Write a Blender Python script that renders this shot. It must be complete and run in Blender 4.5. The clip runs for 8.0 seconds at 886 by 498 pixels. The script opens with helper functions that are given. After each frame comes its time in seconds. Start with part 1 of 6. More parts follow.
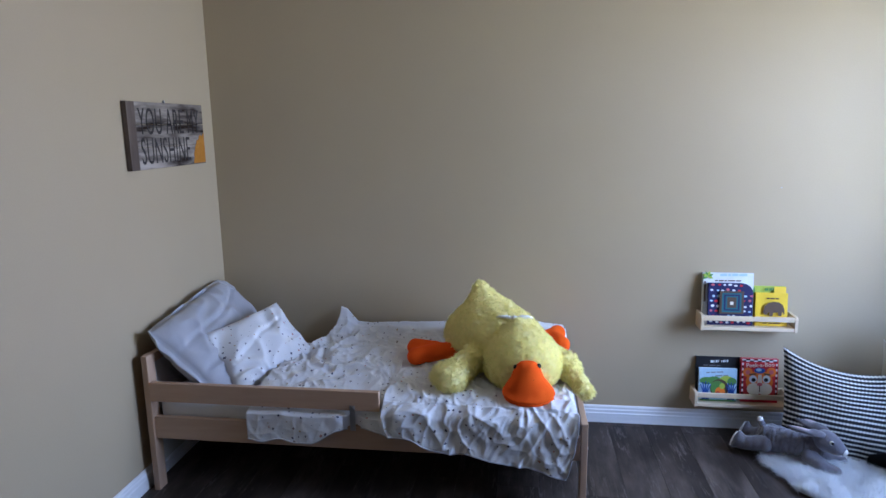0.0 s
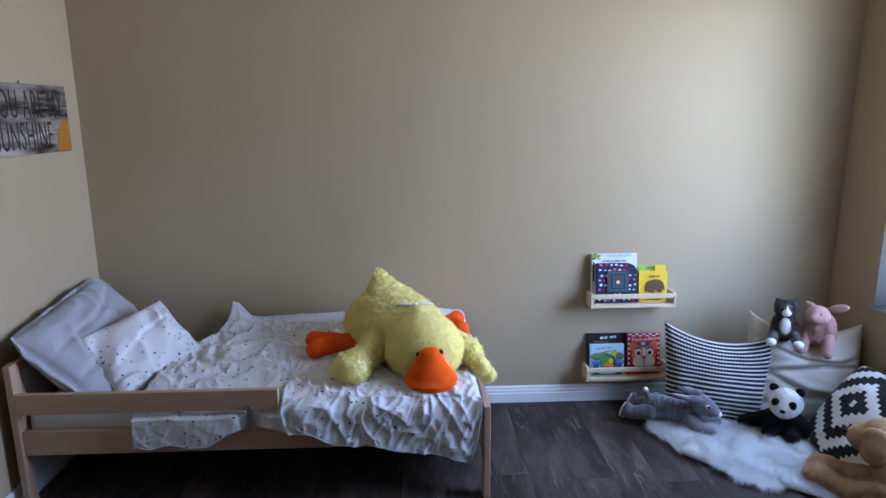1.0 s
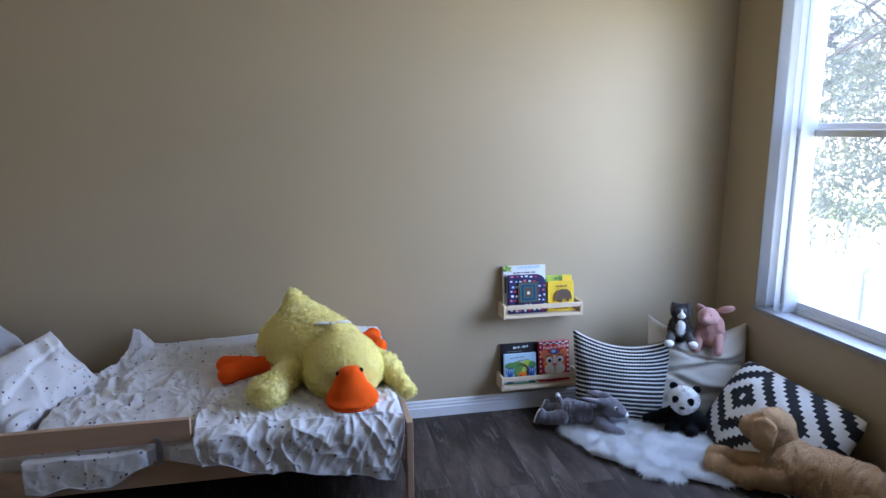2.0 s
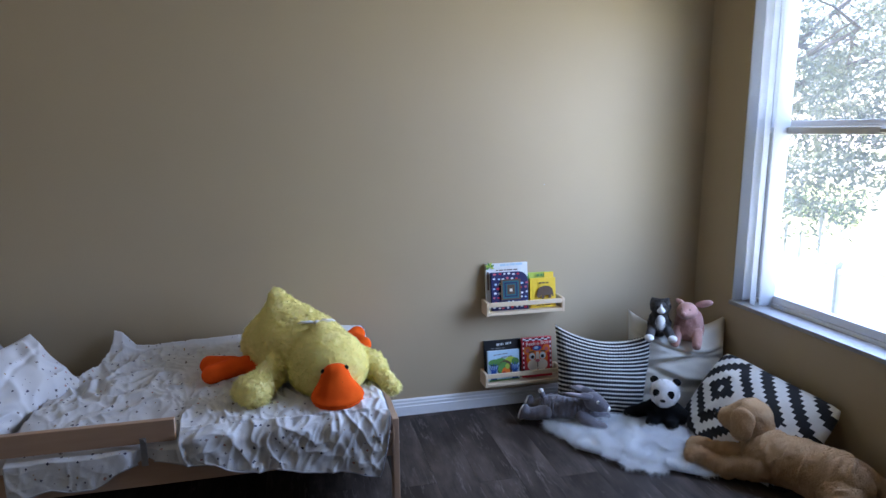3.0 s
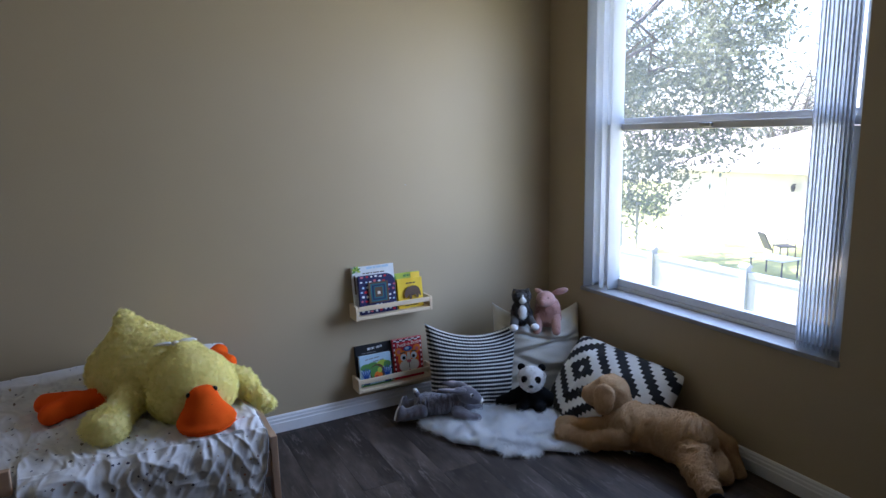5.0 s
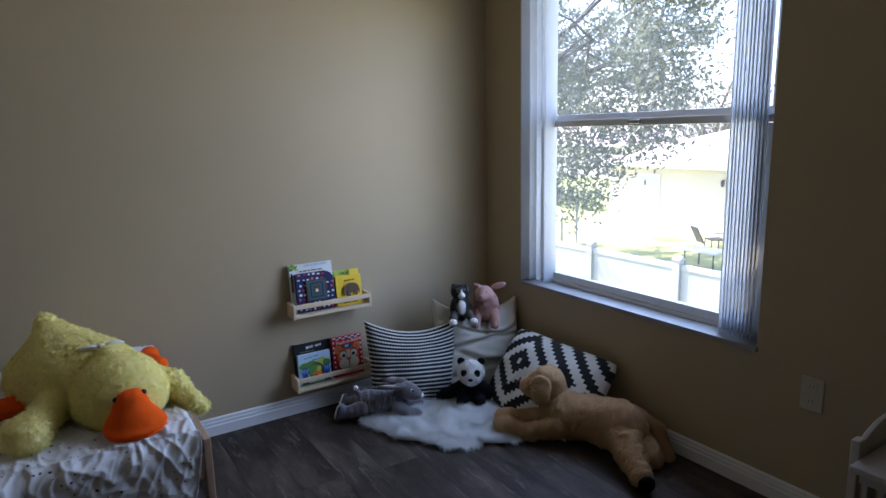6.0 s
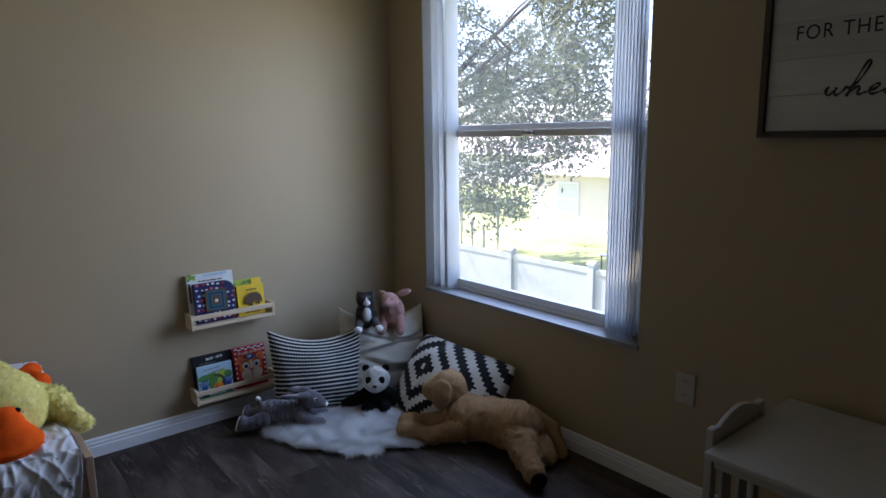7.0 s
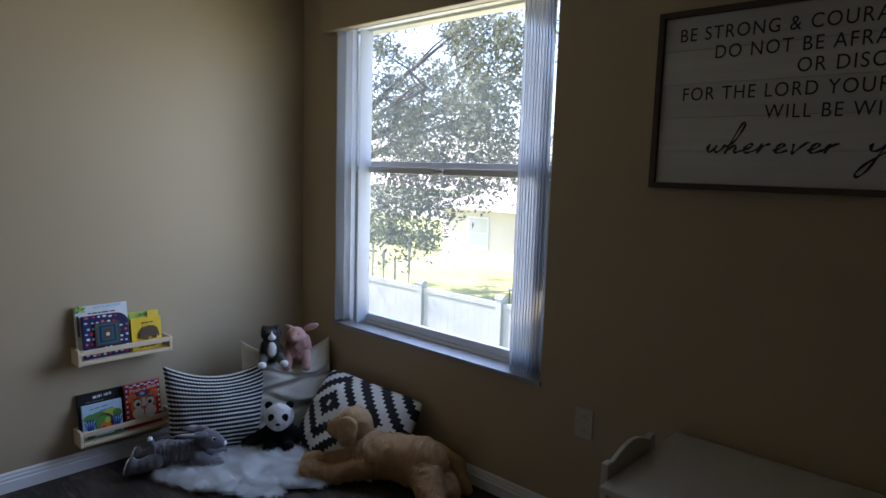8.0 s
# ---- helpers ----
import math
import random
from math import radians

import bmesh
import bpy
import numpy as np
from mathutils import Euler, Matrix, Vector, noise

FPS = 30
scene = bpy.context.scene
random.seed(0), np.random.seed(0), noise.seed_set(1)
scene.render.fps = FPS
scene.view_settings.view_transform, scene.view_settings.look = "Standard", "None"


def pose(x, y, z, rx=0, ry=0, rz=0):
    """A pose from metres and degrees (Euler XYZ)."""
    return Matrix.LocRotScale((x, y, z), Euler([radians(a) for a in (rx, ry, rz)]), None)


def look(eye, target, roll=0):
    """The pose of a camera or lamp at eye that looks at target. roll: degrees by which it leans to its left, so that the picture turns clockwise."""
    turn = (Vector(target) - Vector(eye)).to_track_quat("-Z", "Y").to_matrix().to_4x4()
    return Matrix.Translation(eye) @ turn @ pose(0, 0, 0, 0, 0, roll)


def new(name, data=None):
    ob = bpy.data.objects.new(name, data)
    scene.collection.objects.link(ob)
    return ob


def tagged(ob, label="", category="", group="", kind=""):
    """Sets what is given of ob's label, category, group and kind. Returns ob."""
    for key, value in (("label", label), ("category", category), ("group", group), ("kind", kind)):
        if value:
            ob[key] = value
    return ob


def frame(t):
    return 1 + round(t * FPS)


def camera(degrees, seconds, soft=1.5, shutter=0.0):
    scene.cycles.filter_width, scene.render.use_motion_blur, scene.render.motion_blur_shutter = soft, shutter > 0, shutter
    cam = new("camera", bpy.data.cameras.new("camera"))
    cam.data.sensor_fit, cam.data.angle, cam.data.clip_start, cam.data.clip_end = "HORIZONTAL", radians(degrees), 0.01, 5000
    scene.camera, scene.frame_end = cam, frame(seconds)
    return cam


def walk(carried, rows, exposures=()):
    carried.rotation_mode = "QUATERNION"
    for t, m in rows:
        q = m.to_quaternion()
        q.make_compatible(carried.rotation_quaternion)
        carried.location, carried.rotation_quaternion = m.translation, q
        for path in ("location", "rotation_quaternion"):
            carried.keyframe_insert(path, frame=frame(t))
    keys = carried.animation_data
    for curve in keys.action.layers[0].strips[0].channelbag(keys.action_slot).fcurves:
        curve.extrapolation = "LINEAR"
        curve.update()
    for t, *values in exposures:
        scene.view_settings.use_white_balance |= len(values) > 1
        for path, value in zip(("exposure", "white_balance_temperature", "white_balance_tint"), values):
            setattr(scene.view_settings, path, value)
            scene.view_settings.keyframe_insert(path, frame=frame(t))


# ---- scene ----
PATH = [
    (0, (1.471, -2.868, 1.397), (1.216, -0.922, 1.012), -0.7),
    (0.5, (1.473, -2.855, 1.382), (1.379, -0.897, 0.986), -0.3),
    (1, (1.443, -2.842, 1.389), (1.531, -0.89, 0.965), -0.3),
    (1.5, (1.41, -2.841, 1.394), (1.699, -0.901, 1.005), -0.0),
    (3, (1.374, -2.869, 1.377), (1.83, -0.957, 1.008), -0.4),
    (3.5, (1.374, -2.859, 1.384), (1.901, -0.969, 0.999), -0.2),
    (4, (1.364, -2.842, 1.366), (2.081, -1.014, 0.986), 0.0),
    (5.3, (1.283, -2.803, 1.353), (2.257, -1.094, 0.994), -1.4),
    (5.5, (1.284, -2.802, 1.353), (2.305, -1.123, 0.982), -1.1),
    (6, (1.315, -2.834, 1.347), (2.38, -1.182, 0.978), -1.3),
    (6.5, (1.353, -2.884, 1.353), (2.493, -1.281, 0.993), -1.1),
    (7, (1.39, -2.94, 1.353), (2.641, -1.419, 1.003), -0.7),
    (7.5, (1.401, -2.962, 1.363), (2.743, -1.51, 1.06), 0.3),
    (8, (1.383, -2.958, 1.375), (2.847, -1.619, 1.127), 1.8),
]
cam = camera(70.4, 8.0)
walk(cam, [(t, look(eye, aim, roll)) for t, eye, aim, roll in PATH], exposures=[(0, 3.52, 5270, 29), (1, 3.48, 5340, 29), (1.5, 3.48, 5400, 29), (3, 3.22, 5520, 28), (4, 3.04, 5540, 28), (5.5, 2.56, 5620, 27), (6.5, 2.31, 5700, 27), (7, 2.20, 5720, 27), (8, 2.15, 5780, 27)])

# ---- sky, sun ----
W = 3.445          # inner face of the window wall
DEPTH = -4.70      # inner face of the wall behind the camera
HIGH = 2.44        # ceiling
GROUND = -2.70     # lawn outside, one storey down
world = bpy.data.worlds.new("sky")
scene.world = world
world.use_nodes = True
wn = world.node_tree.nodes
sky = wn.new("ShaderNodeTexSky")
sky.sky_type = "NISHITA"
sky.sun_disc = False
sky.sun_elevation = radians(50)
sky.sun_rotation = radians(-20)
sky.air_density, sky.dust_density = 1.0, 1.6
wn["Background"].inputs["Strength"].default_value = 0.12
world.node_tree.links.new(sky.outputs["Color"], wn["Background"].inputs["Color"])
sun_data = bpy.data.lights.new("sun", "SUN")
sun_data.energy, sun_data.angle, sun_data.color = 3.7, radians(0.5), (1.0, 0.95, 0.86)
sun = new("sun", sun_data)
sun.matrix_world = look((-3.6, 10, 12), (0, 0, 0))
# the window's opening: blue light of the open sky from above, warm light of the sunlit yard from below


def window_light(name, energy, color, rise, spread):
    data = bpy.data.lights.new(name, "AREA")
    data.shape, data.size, data.size_y = "RECTANGLE", 1.28, 1.48
    data.energy, data.color, data.spread = energy, color, radians(spread)
    new(name, data).matrix_world = look((W + 0.32, -0.956, 1.36), (W - 1.2, -0.83, 1.36 + 1.5 * rise))


window_light("window_daylight", 4.1, (0.56, 0.80, 1.0), -0.36, 130)
window_light("window_yard_light", 1.5, (1.0, 0.83, 0.50), 0.36, 130)

# ---- materials ----


def graph(name):
    m = bpy.data.materials.new(name)
    m.use_nodes = True
    nt = m.node_tree
    return m, nt, nt.nodes["Principled BSDF"]


def node(nt, kind, **settings):
    n = nt.nodes.new(kind)
    for key, value in settings.items():
        if key in n.inputs:
            n.inputs[key].default_value = value
    return n


def coords(nt, kind="Object", scale=(1, 1, 1), turn=(0, 0, 0)):
    tc = nt.nodes.new("ShaderNodeTexCoord")
    mp = nt.nodes.new("ShaderNodeMapping")
    mp.inputs["Scale"].default_value = scale
    mp.inputs["Rotation"].default_value = turn
    nt.links.new(tc.outputs[kind], mp.inputs["Vector"])
    return mp.outputs["Vector"]


def mix(nt, fac, a, b, how="MIX"):
    n = nt.nodes.new("ShaderNodeMix")
    n.data_type, n.blend_type = "RGBA", how
    for socket, value in ((n.inputs[0], fac), (n.inputs[6], a), (n.inputs[7], b)):
        if hasattr(value, "is_linked"):
            nt.links.new(value, socket)
        elif isinstance(value, (int, float)):
            socket.default_value = value
        else:
            socket.default_value = (*value, 1)
    return n.outputs[2]


def calc(nt, how, a, b=0.0, c=0.0):
    n = nt.nodes.new("ShaderNodeMath")
    n.operation = how
    for socket, value in zip(n.inputs, (a, b, c)):
        if hasattr(value, "is_linked"):
            nt.links.new(value, socket)
        else:
            socket.default_value = value
    return n.outputs[0]


def ramp(nt, fac, lo, hi):
    n = nt.nodes.new("ShaderNodeMapRange")
    n.inputs["From Min"].default_value, n.inputs["From Max"].default_value = lo, hi
    nt.links.new(fac, n.inputs["Value"])
    return n.outputs["Result"]


def grain(nt, vector, scale, detail=3.0, rough=0.55):
    n = node(nt, "ShaderNodeTexNoise", Scale=scale, Detail=detail, Roughness=rough)
    nt.links.new(vector, n.inputs["Vector"])
    return n.outputs["Fac"]


def relief(nt, bsdf, height, strength, distance=0.01):
    n = node(nt, "ShaderNodeBump", Strength=strength, Distance=distance)
    nt.links.new(height, n.inputs["Height"])
    nt.links.new(n.outputs["Normal"], bsdf.inputs["Normal"])


def surface(name, a, b, coarse=3.0, fine=60.0, rough=0.6, bump=0.15, lean=(1, 1, 1), metal=0.0, odd=0.0, sheen=0.0, kind="Object", deep=0.004, hard=1.0):
    """Two colours mixed by coarse stains and fine grain, with relief; lean stretches the grain; odd varies alike pieces."""
    m, nt, bsdf = graph(name)
    v = coords(nt, kind, lean)
    big, small = grain(nt, v, coarse, 4), grain(nt, v, fine, 3)
    fac = calc(nt, "ADD", calc(nt, "MULTIPLY", ramp(nt, big, 0.5 - 0.2 / hard, 0.5 + 0.2 / hard), 0.65), calc(nt, "MULTIPLY", ramp(nt, small, 0.5 - 0.2 / hard, 0.5 + 0.2 / hard), 0.35))
    col = mix(nt, fac, a, b)
    if odd:
        info = nt.nodes.new("ShaderNodeObjectInfo")
        col = mix(nt, 1.0, col, mix(nt, info.outputs["Random"], (1 - odd,) * 3, (1 + odd,) * 3), "MULTIPLY")
    nt.links.new(col, bsdf.inputs["Base Color"])
    bsdf.inputs["Roughness"].default_value = rough
    bsdf.inputs["Metallic"].default_value = metal
    bsdf.inputs["Sheen Weight"].default_value = sheen
    if bump:
        relief(nt, bsdf, small, bump, deep)
    return m


WALL = surface("beige wall paint", (0.425, 0.338, 0.215), (0.455, 0.368, 0.240), 1.2, 160, 0.55, 0.12, deep=0.002)
CEILING = surface("white ceiling paint", (0.60, 0.585, 0.55), (0.66, 0.645, 0.61), 2, 120, 0.8, 0.3)
TRIM = surface("white trim paint", (0.74, 0.75, 0.76), (0.82, 0.82, 0.82), 4, 60, 0.35, 0.03)
VINYL = surface("white window vinyl", (0.74, 0.75, 0.77), (0.80, 0.81, 0.83), 5, 90, 0.35, 0.03)
SILL = surface("pale marble", (0.27, 0.275, 0.28), (0.37, 0.375, 0.38), 9, 40, 0.35, 0.02)
WHITE_WOOD = surface("white lacquered wood", (0.48, 0.46, 0.43), (0.56, 0.54, 0.50), 4, 50, 0.35, 0.05)
BEECH = surface("pale beech", (0.40, 0.255, 0.165), (0.52, 0.35, 0.235), 5, 60, 0.5, 0.1, (0.12, 1, 1), odd=0.07)
BEECH_UP = surface("pale beech upright", (0.40, 0.255, 0.165), (0.52, 0.35, 0.235), 5, 60, 0.5, 0.1, (1, 1, 0.12), odd=0.07)
BEECH_IN = surface("pale beech across", (0.40, 0.255, 0.165), (0.52, 0.35, 0.235), 5, 60, 0.5, 0.1, (1, 0.12, 1), odd=0.07)
ASPEN = surface("raw aspen", (0.62, 0.47, 0.30), (0.72, 0.58, 0.40), 6, 70, 0.6, 0.08, (0.15, 1, 1), odd=0.05)
STEEL = surface("zinc steel", (0.35, 0.35, 0.36), (0.5, 0.5, 0.5), 20, 120, 0.35, 0.05, metal=0.9)
GREY_COTTON = surface("lilac grey cotton", (0.36, 0.36, 0.39), (0.43, 0.43, 0.46), 5, 420, 0.9, 0.25, sheen=0.2)
SHEET = surface("white cotton sheet", (0.66, 0.64, 0.63), (0.74, 0.72, 0.71), 6, 400, 0.9, 0.2, sheen=0.2)
LINEN = surface("cream linen", (0.58, 0.55, 0.48), (0.68, 0.65, 0.58), 5, 350, 0.9, 0.4, sheen=0.2)
YELLOW_FUR = surface("yellow plush", (0.98, 0.86, 0.40), (1.0, 0.92, 0.52), 30, 170, 0.95, 0.4, sheen=0.3)
ORANGE_FELT = surface("orange plush", (0.90, 0.085, 0.002), (0.96, 0.130, 0.004), 12, 260, 0.9, 0.4)
# darker orange that paints the shade of the bill's nostril creases
ORANGE_CREASE = surface("shaded orange crease", (0.42, 0.030, 0.001), (0.50, 0.045, 0.002), 20, 260, 0.9, 0.2)
GREY_PLUSH = surface("grey plush", (0.095, 0.088, 0.100), (0.175, 0.162, 0.182), 14, 200, 0.9, 0.5, sheen=0.4)
TAN_PLUSH = surface("tan plush", (0.47, 0.305, 0.165), (0.60, 0.415, 0.24), 9, 220, 0.95, 0.9, sheen=0.1)
PINK_GREY = surface("pinkish grey satin", (0.34, 0.28, 0.29), (0.42, 0.35, 0.36), 14, 200, 0.7, 0.3)
WHITE_PLUSH = surface("white plush", (0.74, 0.72, 0.69), (0.84, 0.82, 0.80), 16, 200, 0.9, 0.5, sheen=0.3)
BLACK_PLUSH = surface("black plush", (0.004, 0.004, 0.0045), (0.009, 0.009, 0.0095), 16, 200, 0.95, 0.5)
DARK_PLUSH = surface("dark grey tabby plush", (0.022, 0.020, 0.019), (0.105, 0.095, 0.088), 38, 200, 0.9, 0.5, sheen=0.1)
PINK_PLUSH = surface("dusty pink plush", (0.40, 0.20, 0.17), (0.58, 0.32, 0.27), 22, 200, 0.9, 0.5, sheen=0.4)
SHEEPSKIN = surface("white sheepskin", (0.84, 0.84, 0.84), (0.90, 0.90, 0.90), 20, 160, 0.85, 0.3, sheen=0.3)
BLACK_GLOSS = surface("black bead", (0.006, 0.006, 0.006), (0.012, 0.012, 0.012), 5, 50, 0.12, 0.0)
RIBBON = surface("white ribbon", (0.8, 0.8, 0.8), (0.86, 0.86, 0.86), 20, 200, 0.5, 0.1)
PAPER = surface("page edges", (0.72, 0.70, 0.64), (0.8, 0.78, 0.73), 20, 300, 0.8, 0.2, (1, 1, 6))
INK = surface("black sign paint", (0.012, 0.012, 0.014), (0.03, 0.03, 0.033), 30, 200, 0.6, 0.1)
GREY_INK = surface("worn charcoal paint", (0.012, 0.011, 0.010), (0.060, 0.050, 0.044), 30, 90, 0.75, 0.2)
SUN_PAINT = surface("worn orange paint", (0.36, 0.14, 0.012), (0.48, 0.21, 0.03), 14, 80, 0.75, 0.2)
SIGN_GREY = surface("weathered grey board", (0.020, 0.011, 0.007), (0.40, 0.345, 0.29), 9, 40, 0.9, 0.4, (1, 0.16, 1), odd=0.15, hard=2.2)
SIGN_DARK = surface("stained dark board", (0.060, 0.042, 0.032), (0.17, 0.13, 0.10), 6, 50, 0.8, 0.3, (1, 1, 0.2))
SHIPLAP = surface("whitewashed board", (0.50, 0.49, 0.47), (0.72, 0.71, 0.69), 3, 40, 0.7, 0.2, (1, 0.1, 1), odd=0.07)
WALNUT = surface("dark walnut frame", (0.035, 0.022, 0.016), (0.075, 0.046, 0.032), 5, 60, 0.5, 0.15, (1, 0.15, 1))
PLASTIC = surface("ivory plastic", (0.50, 0.465, 0.41), (0.56, 0.525, 0.465), 8, 90, 0.35, 0.02)
for matt in (SIGN_GREY, SIGN_DARK, GREY_INK, SUN_PAINT, BLACK_PLUSH, ORANGE_FELT, TAN_PLUSH, GREY_PLUSH):
    matt.node_tree.nodes["Principled BSDF"].inputs["Specular IOR Level"].default_value = 0.15
SLOT = surface("socket slot", (0.02, 0.02, 0.02), (0.04, 0.04, 0.04), 8, 90, 0.6, 0.0)


def paint(name, c, rough=0.4):
    """A printed or painted colour with a little unevenness."""
    return surface(name, tuple(v * 0.92 for v in c), tuple(min(1, v * 1.08) for v in c), 30, 300, rough, 0.03)


PRINT = {k: paint(k + " print", c) for k, c in {
    "white": (0.74, 0.76, 0.76), "navy": (0.015, 0.017, 0.085), "teal": (0.02, 0.12, 0.14), "yellow": (0.82, 0.55, 0.02), "lime": (0.42, 0.52, 0.06),
    "black": (0.012, 0.012, 0.014), "red": (0.55, 0.02, 0.03), "orange": (0.80, 0.20, 0.02), "sky": (0.45, 0.62, 0.74), "blue": (0.03, 0.09, 0.33),
    "green": (0.10, 0.26, 0.06), "brown": (0.10, 0.06, 0.035), "grey": (0.25, 0.25, 0.26), "cream": (0.78, 0.70, 0.58), "pink": (0.62, 0.14, 0.16)}.items()}


def plank_material():
    m, nt, bsdf = graph("smoky oak laminate")
    info = nt.nodes.new("ShaderNodeObjectInfo")
    tc = nt.nodes.new("ShaderNodeTexCoord")
    off = nt.nodes.new("ShaderNodeVectorMath")
    off.operation = "MULTIPLY_ADD"
    off.inputs[1].default_value = (1, 1, 1)
    shift = nt.nodes.new("ShaderNodeCombineXYZ")
    nt.links.new(calc(nt, "MULTIPLY", info.outputs["Random"], 37.0), shift.inputs[0])
    nt.links.new(calc(nt, "MULTIPLY", info.outputs["Random"], 91.0), shift.inputs[1])
    nt.links.new(tc.outputs["Object"], off.inputs[0])
    nt.links.new(shift.outputs[0], off.inputs[2])

    def stretched(s):
        mp = nt.nodes.new("ShaderNodeMapping")
        mp.inputs["Scale"].default_value = s
        nt.links.new(off.outputs[0], mp.inputs["Vector"])
        return mp.outputs[0]
    flame = grain(nt, stretched((5, 1.3, 5)), 2.0, 7, 0.68)
    fibre = grain(nt, stretched((60, 2.0, 60)), 2.2, 4, 0.6)
    blot = grain(nt, stretched((2.6, 1.0, 2.6)), 1.6, 3)
    wisp = grain(nt, stretched((8, 0.9, 8)), 1.5, 5, 0.6)
    chip = grain(nt, stretched((5, 2, 5)), 1.6, 4, 0.7)
    col = mix(nt, ramp(nt, flame, 0.36, 0.66), (0.017, 0.012, 0.0095), (0.108, 0.082, 0.067))
    col = mix(nt, calc(nt, "MULTIPLY", ramp(nt, fibre, 0.42, 0.75), 0.42), col, (0.088, 0.073, 0.066))
    col = mix(nt, calc(nt, "MULTIPLY", ramp(nt, blot, 0.46, 0.60), 0.72), col, (0.022, 0.0155, 0.0125))
    # whitewash left in the grain: thin pale wisps and chips
    thin = calc(nt, "SUBTRACT", 1.0, ramp(nt, calc(nt, "ABSOLUTE", calc(nt, "SUBTRACT", wisp, 0.5)), 0.0, 0.016))
    col = mix(nt, calc(nt, "MULTIPLY", calc(nt, "MULTIPLY", thin, ramp(nt, chip, 0.46, 0.62)), 0.60), col, (0.215, 0.180, 0.155))
    col = mix(nt, calc(nt, "MULTIPLY", ramp(nt, chip, 0.62, 0.76), 0.30), col, (0.170, 0.145, 0.130))
    col = mix(nt, 1.0, col, mix(nt, info.outputs["Random"], (0.92,) * 3, (1.10,) * 3), "MULTIPLY")
    nt.links.new(col, bsdf.inputs["Base Color"])
    bsdf.inputs["Specular IOR Level"].default_value = 0.22
    nt.links.new(calc(nt, "ADD", 0.38, calc(nt, "MULTIPLY", flame, 0.35)), bsdf.inputs["Roughness"])
    relief(nt, bsdf, fibre, 0.12, 0.003)
    return m


PLANK = plank_material()
SUBFLOOR = surface("dark joint", (0.012, 0.01, 0.01), (0.02, 0.018, 0.017), 10, 80, 0.9, 0.0)


def sprinkled(name):
    """White cotton printed with small scattered marks in navy, ochre, coral and grey."""
    m, nt, bsdf = graph(name)
    v = coords(nt, "UV", (40, 40, 40))
    vo = node(nt, "ShaderNodeTexVoronoi", Scale=1.0, Randomness=0.55)
    vo.distance = "MANHATTAN"
    nt.links.new(v, vo.inputs["Vector"])
    wob = grain(nt, v, 5.5, 1)
    near = calc(nt, "LESS_THAN", calc(nt, "ADD", vo.outputs["Distance"], calc(nt, "MULTIPLY", wob, 0.42)), 0.468)
    sep = nt.nodes.new("ShaderNodeSeparateColor")
    nt.links.new(vo.outputs["Color"], sep.inputs[0])
    cr = nt.nodes.new("ShaderNodeValToRGB")
    cr.color_ramp.interpolation = "CONSTANT"
    stops = ((0.0, (0.07, 0.07, 0.12)), (0.3, (0.20, 0.17, 0.17)), (0.55, (0.42, 0.30, 0.16)), (0.70, (0.46, 0.22, 0.19)), (0.82, (0.05, 0.05, 0.085)))
    while len(cr.color_ramp.elements) < len(stops):
        cr.color_ramp.elements.new(0.5)
    for e, (p, c) in zip(cr.color_ramp.elements, stops):
        e.position, e.color = p, (*c, 1)
    nt.links.new(sep.outputs[0], cr.inputs["Fac"])
    cloth = mix(nt, grain(nt, v, 0.35, 3), (0.66, 0.66, 0.68), (0.73, 0.72, 0.73))
    nt.links.new(mix(nt, near, cloth, cr.outputs["Color"]), bsdf.inputs["Base Color"])
    bsdf.inputs["Roughness"].default_value = 0.9
    bsdf.inputs["Sheen Weight"].default_value = 0.15
    relief(nt, bsdf, grain(nt, v, 22, 3), 0.15, 0.002)
    return m


SPRINKLED = sprinkled("sprinkled cotton")


def striped():
    """Woven black and white bands with a knobbly edge."""
    m, nt, bsdf = graph("striped weave")
    sep = nt.nodes.new("ShaderNodeSeparateXYZ")
    nt.links.new(coords(nt, "UV"), sep.inputs[0])
    knob = calc(nt, "SINE", calc(nt, "MULTIPLY", sep.outputs[0], 2 * math.pi * 72))
    row = calc(nt, "FRACT", calc(nt, "MULTIPLY", calc(nt, "ADD", sep.outputs[1], 1.0), 47.0))
    tri = calc(nt, "ABSOLUTE", calc(nt, "SUBTRACT", row, 0.5))
    edge = calc(nt, "ADD", 0.172, calc(nt, "MULTIPLY", knob, 0.075))
    white = calc(nt, "LESS_THAN", tri, edge)
    stain = grain(nt, coords(nt, "UV"), 60, 3)
    nt.links.new(mix(nt, white, (0.013, 0.013, 0.016), mix(nt, stain, (0.62, 0.60, 0.56), (0.76, 0.74, 0.70))), bsdf.inputs["Base Color"])
    bsdf.inputs["Roughness"].default_value = 0.95
    relief(nt, bsdf, calc(nt, "SUBTRACT", calc(nt, "MULTIPLY", knob, 0.25), calc(nt, "MULTIPLY", tri, 2.0)), 0.5, 0.003)
    return m


STRIPED = striped()


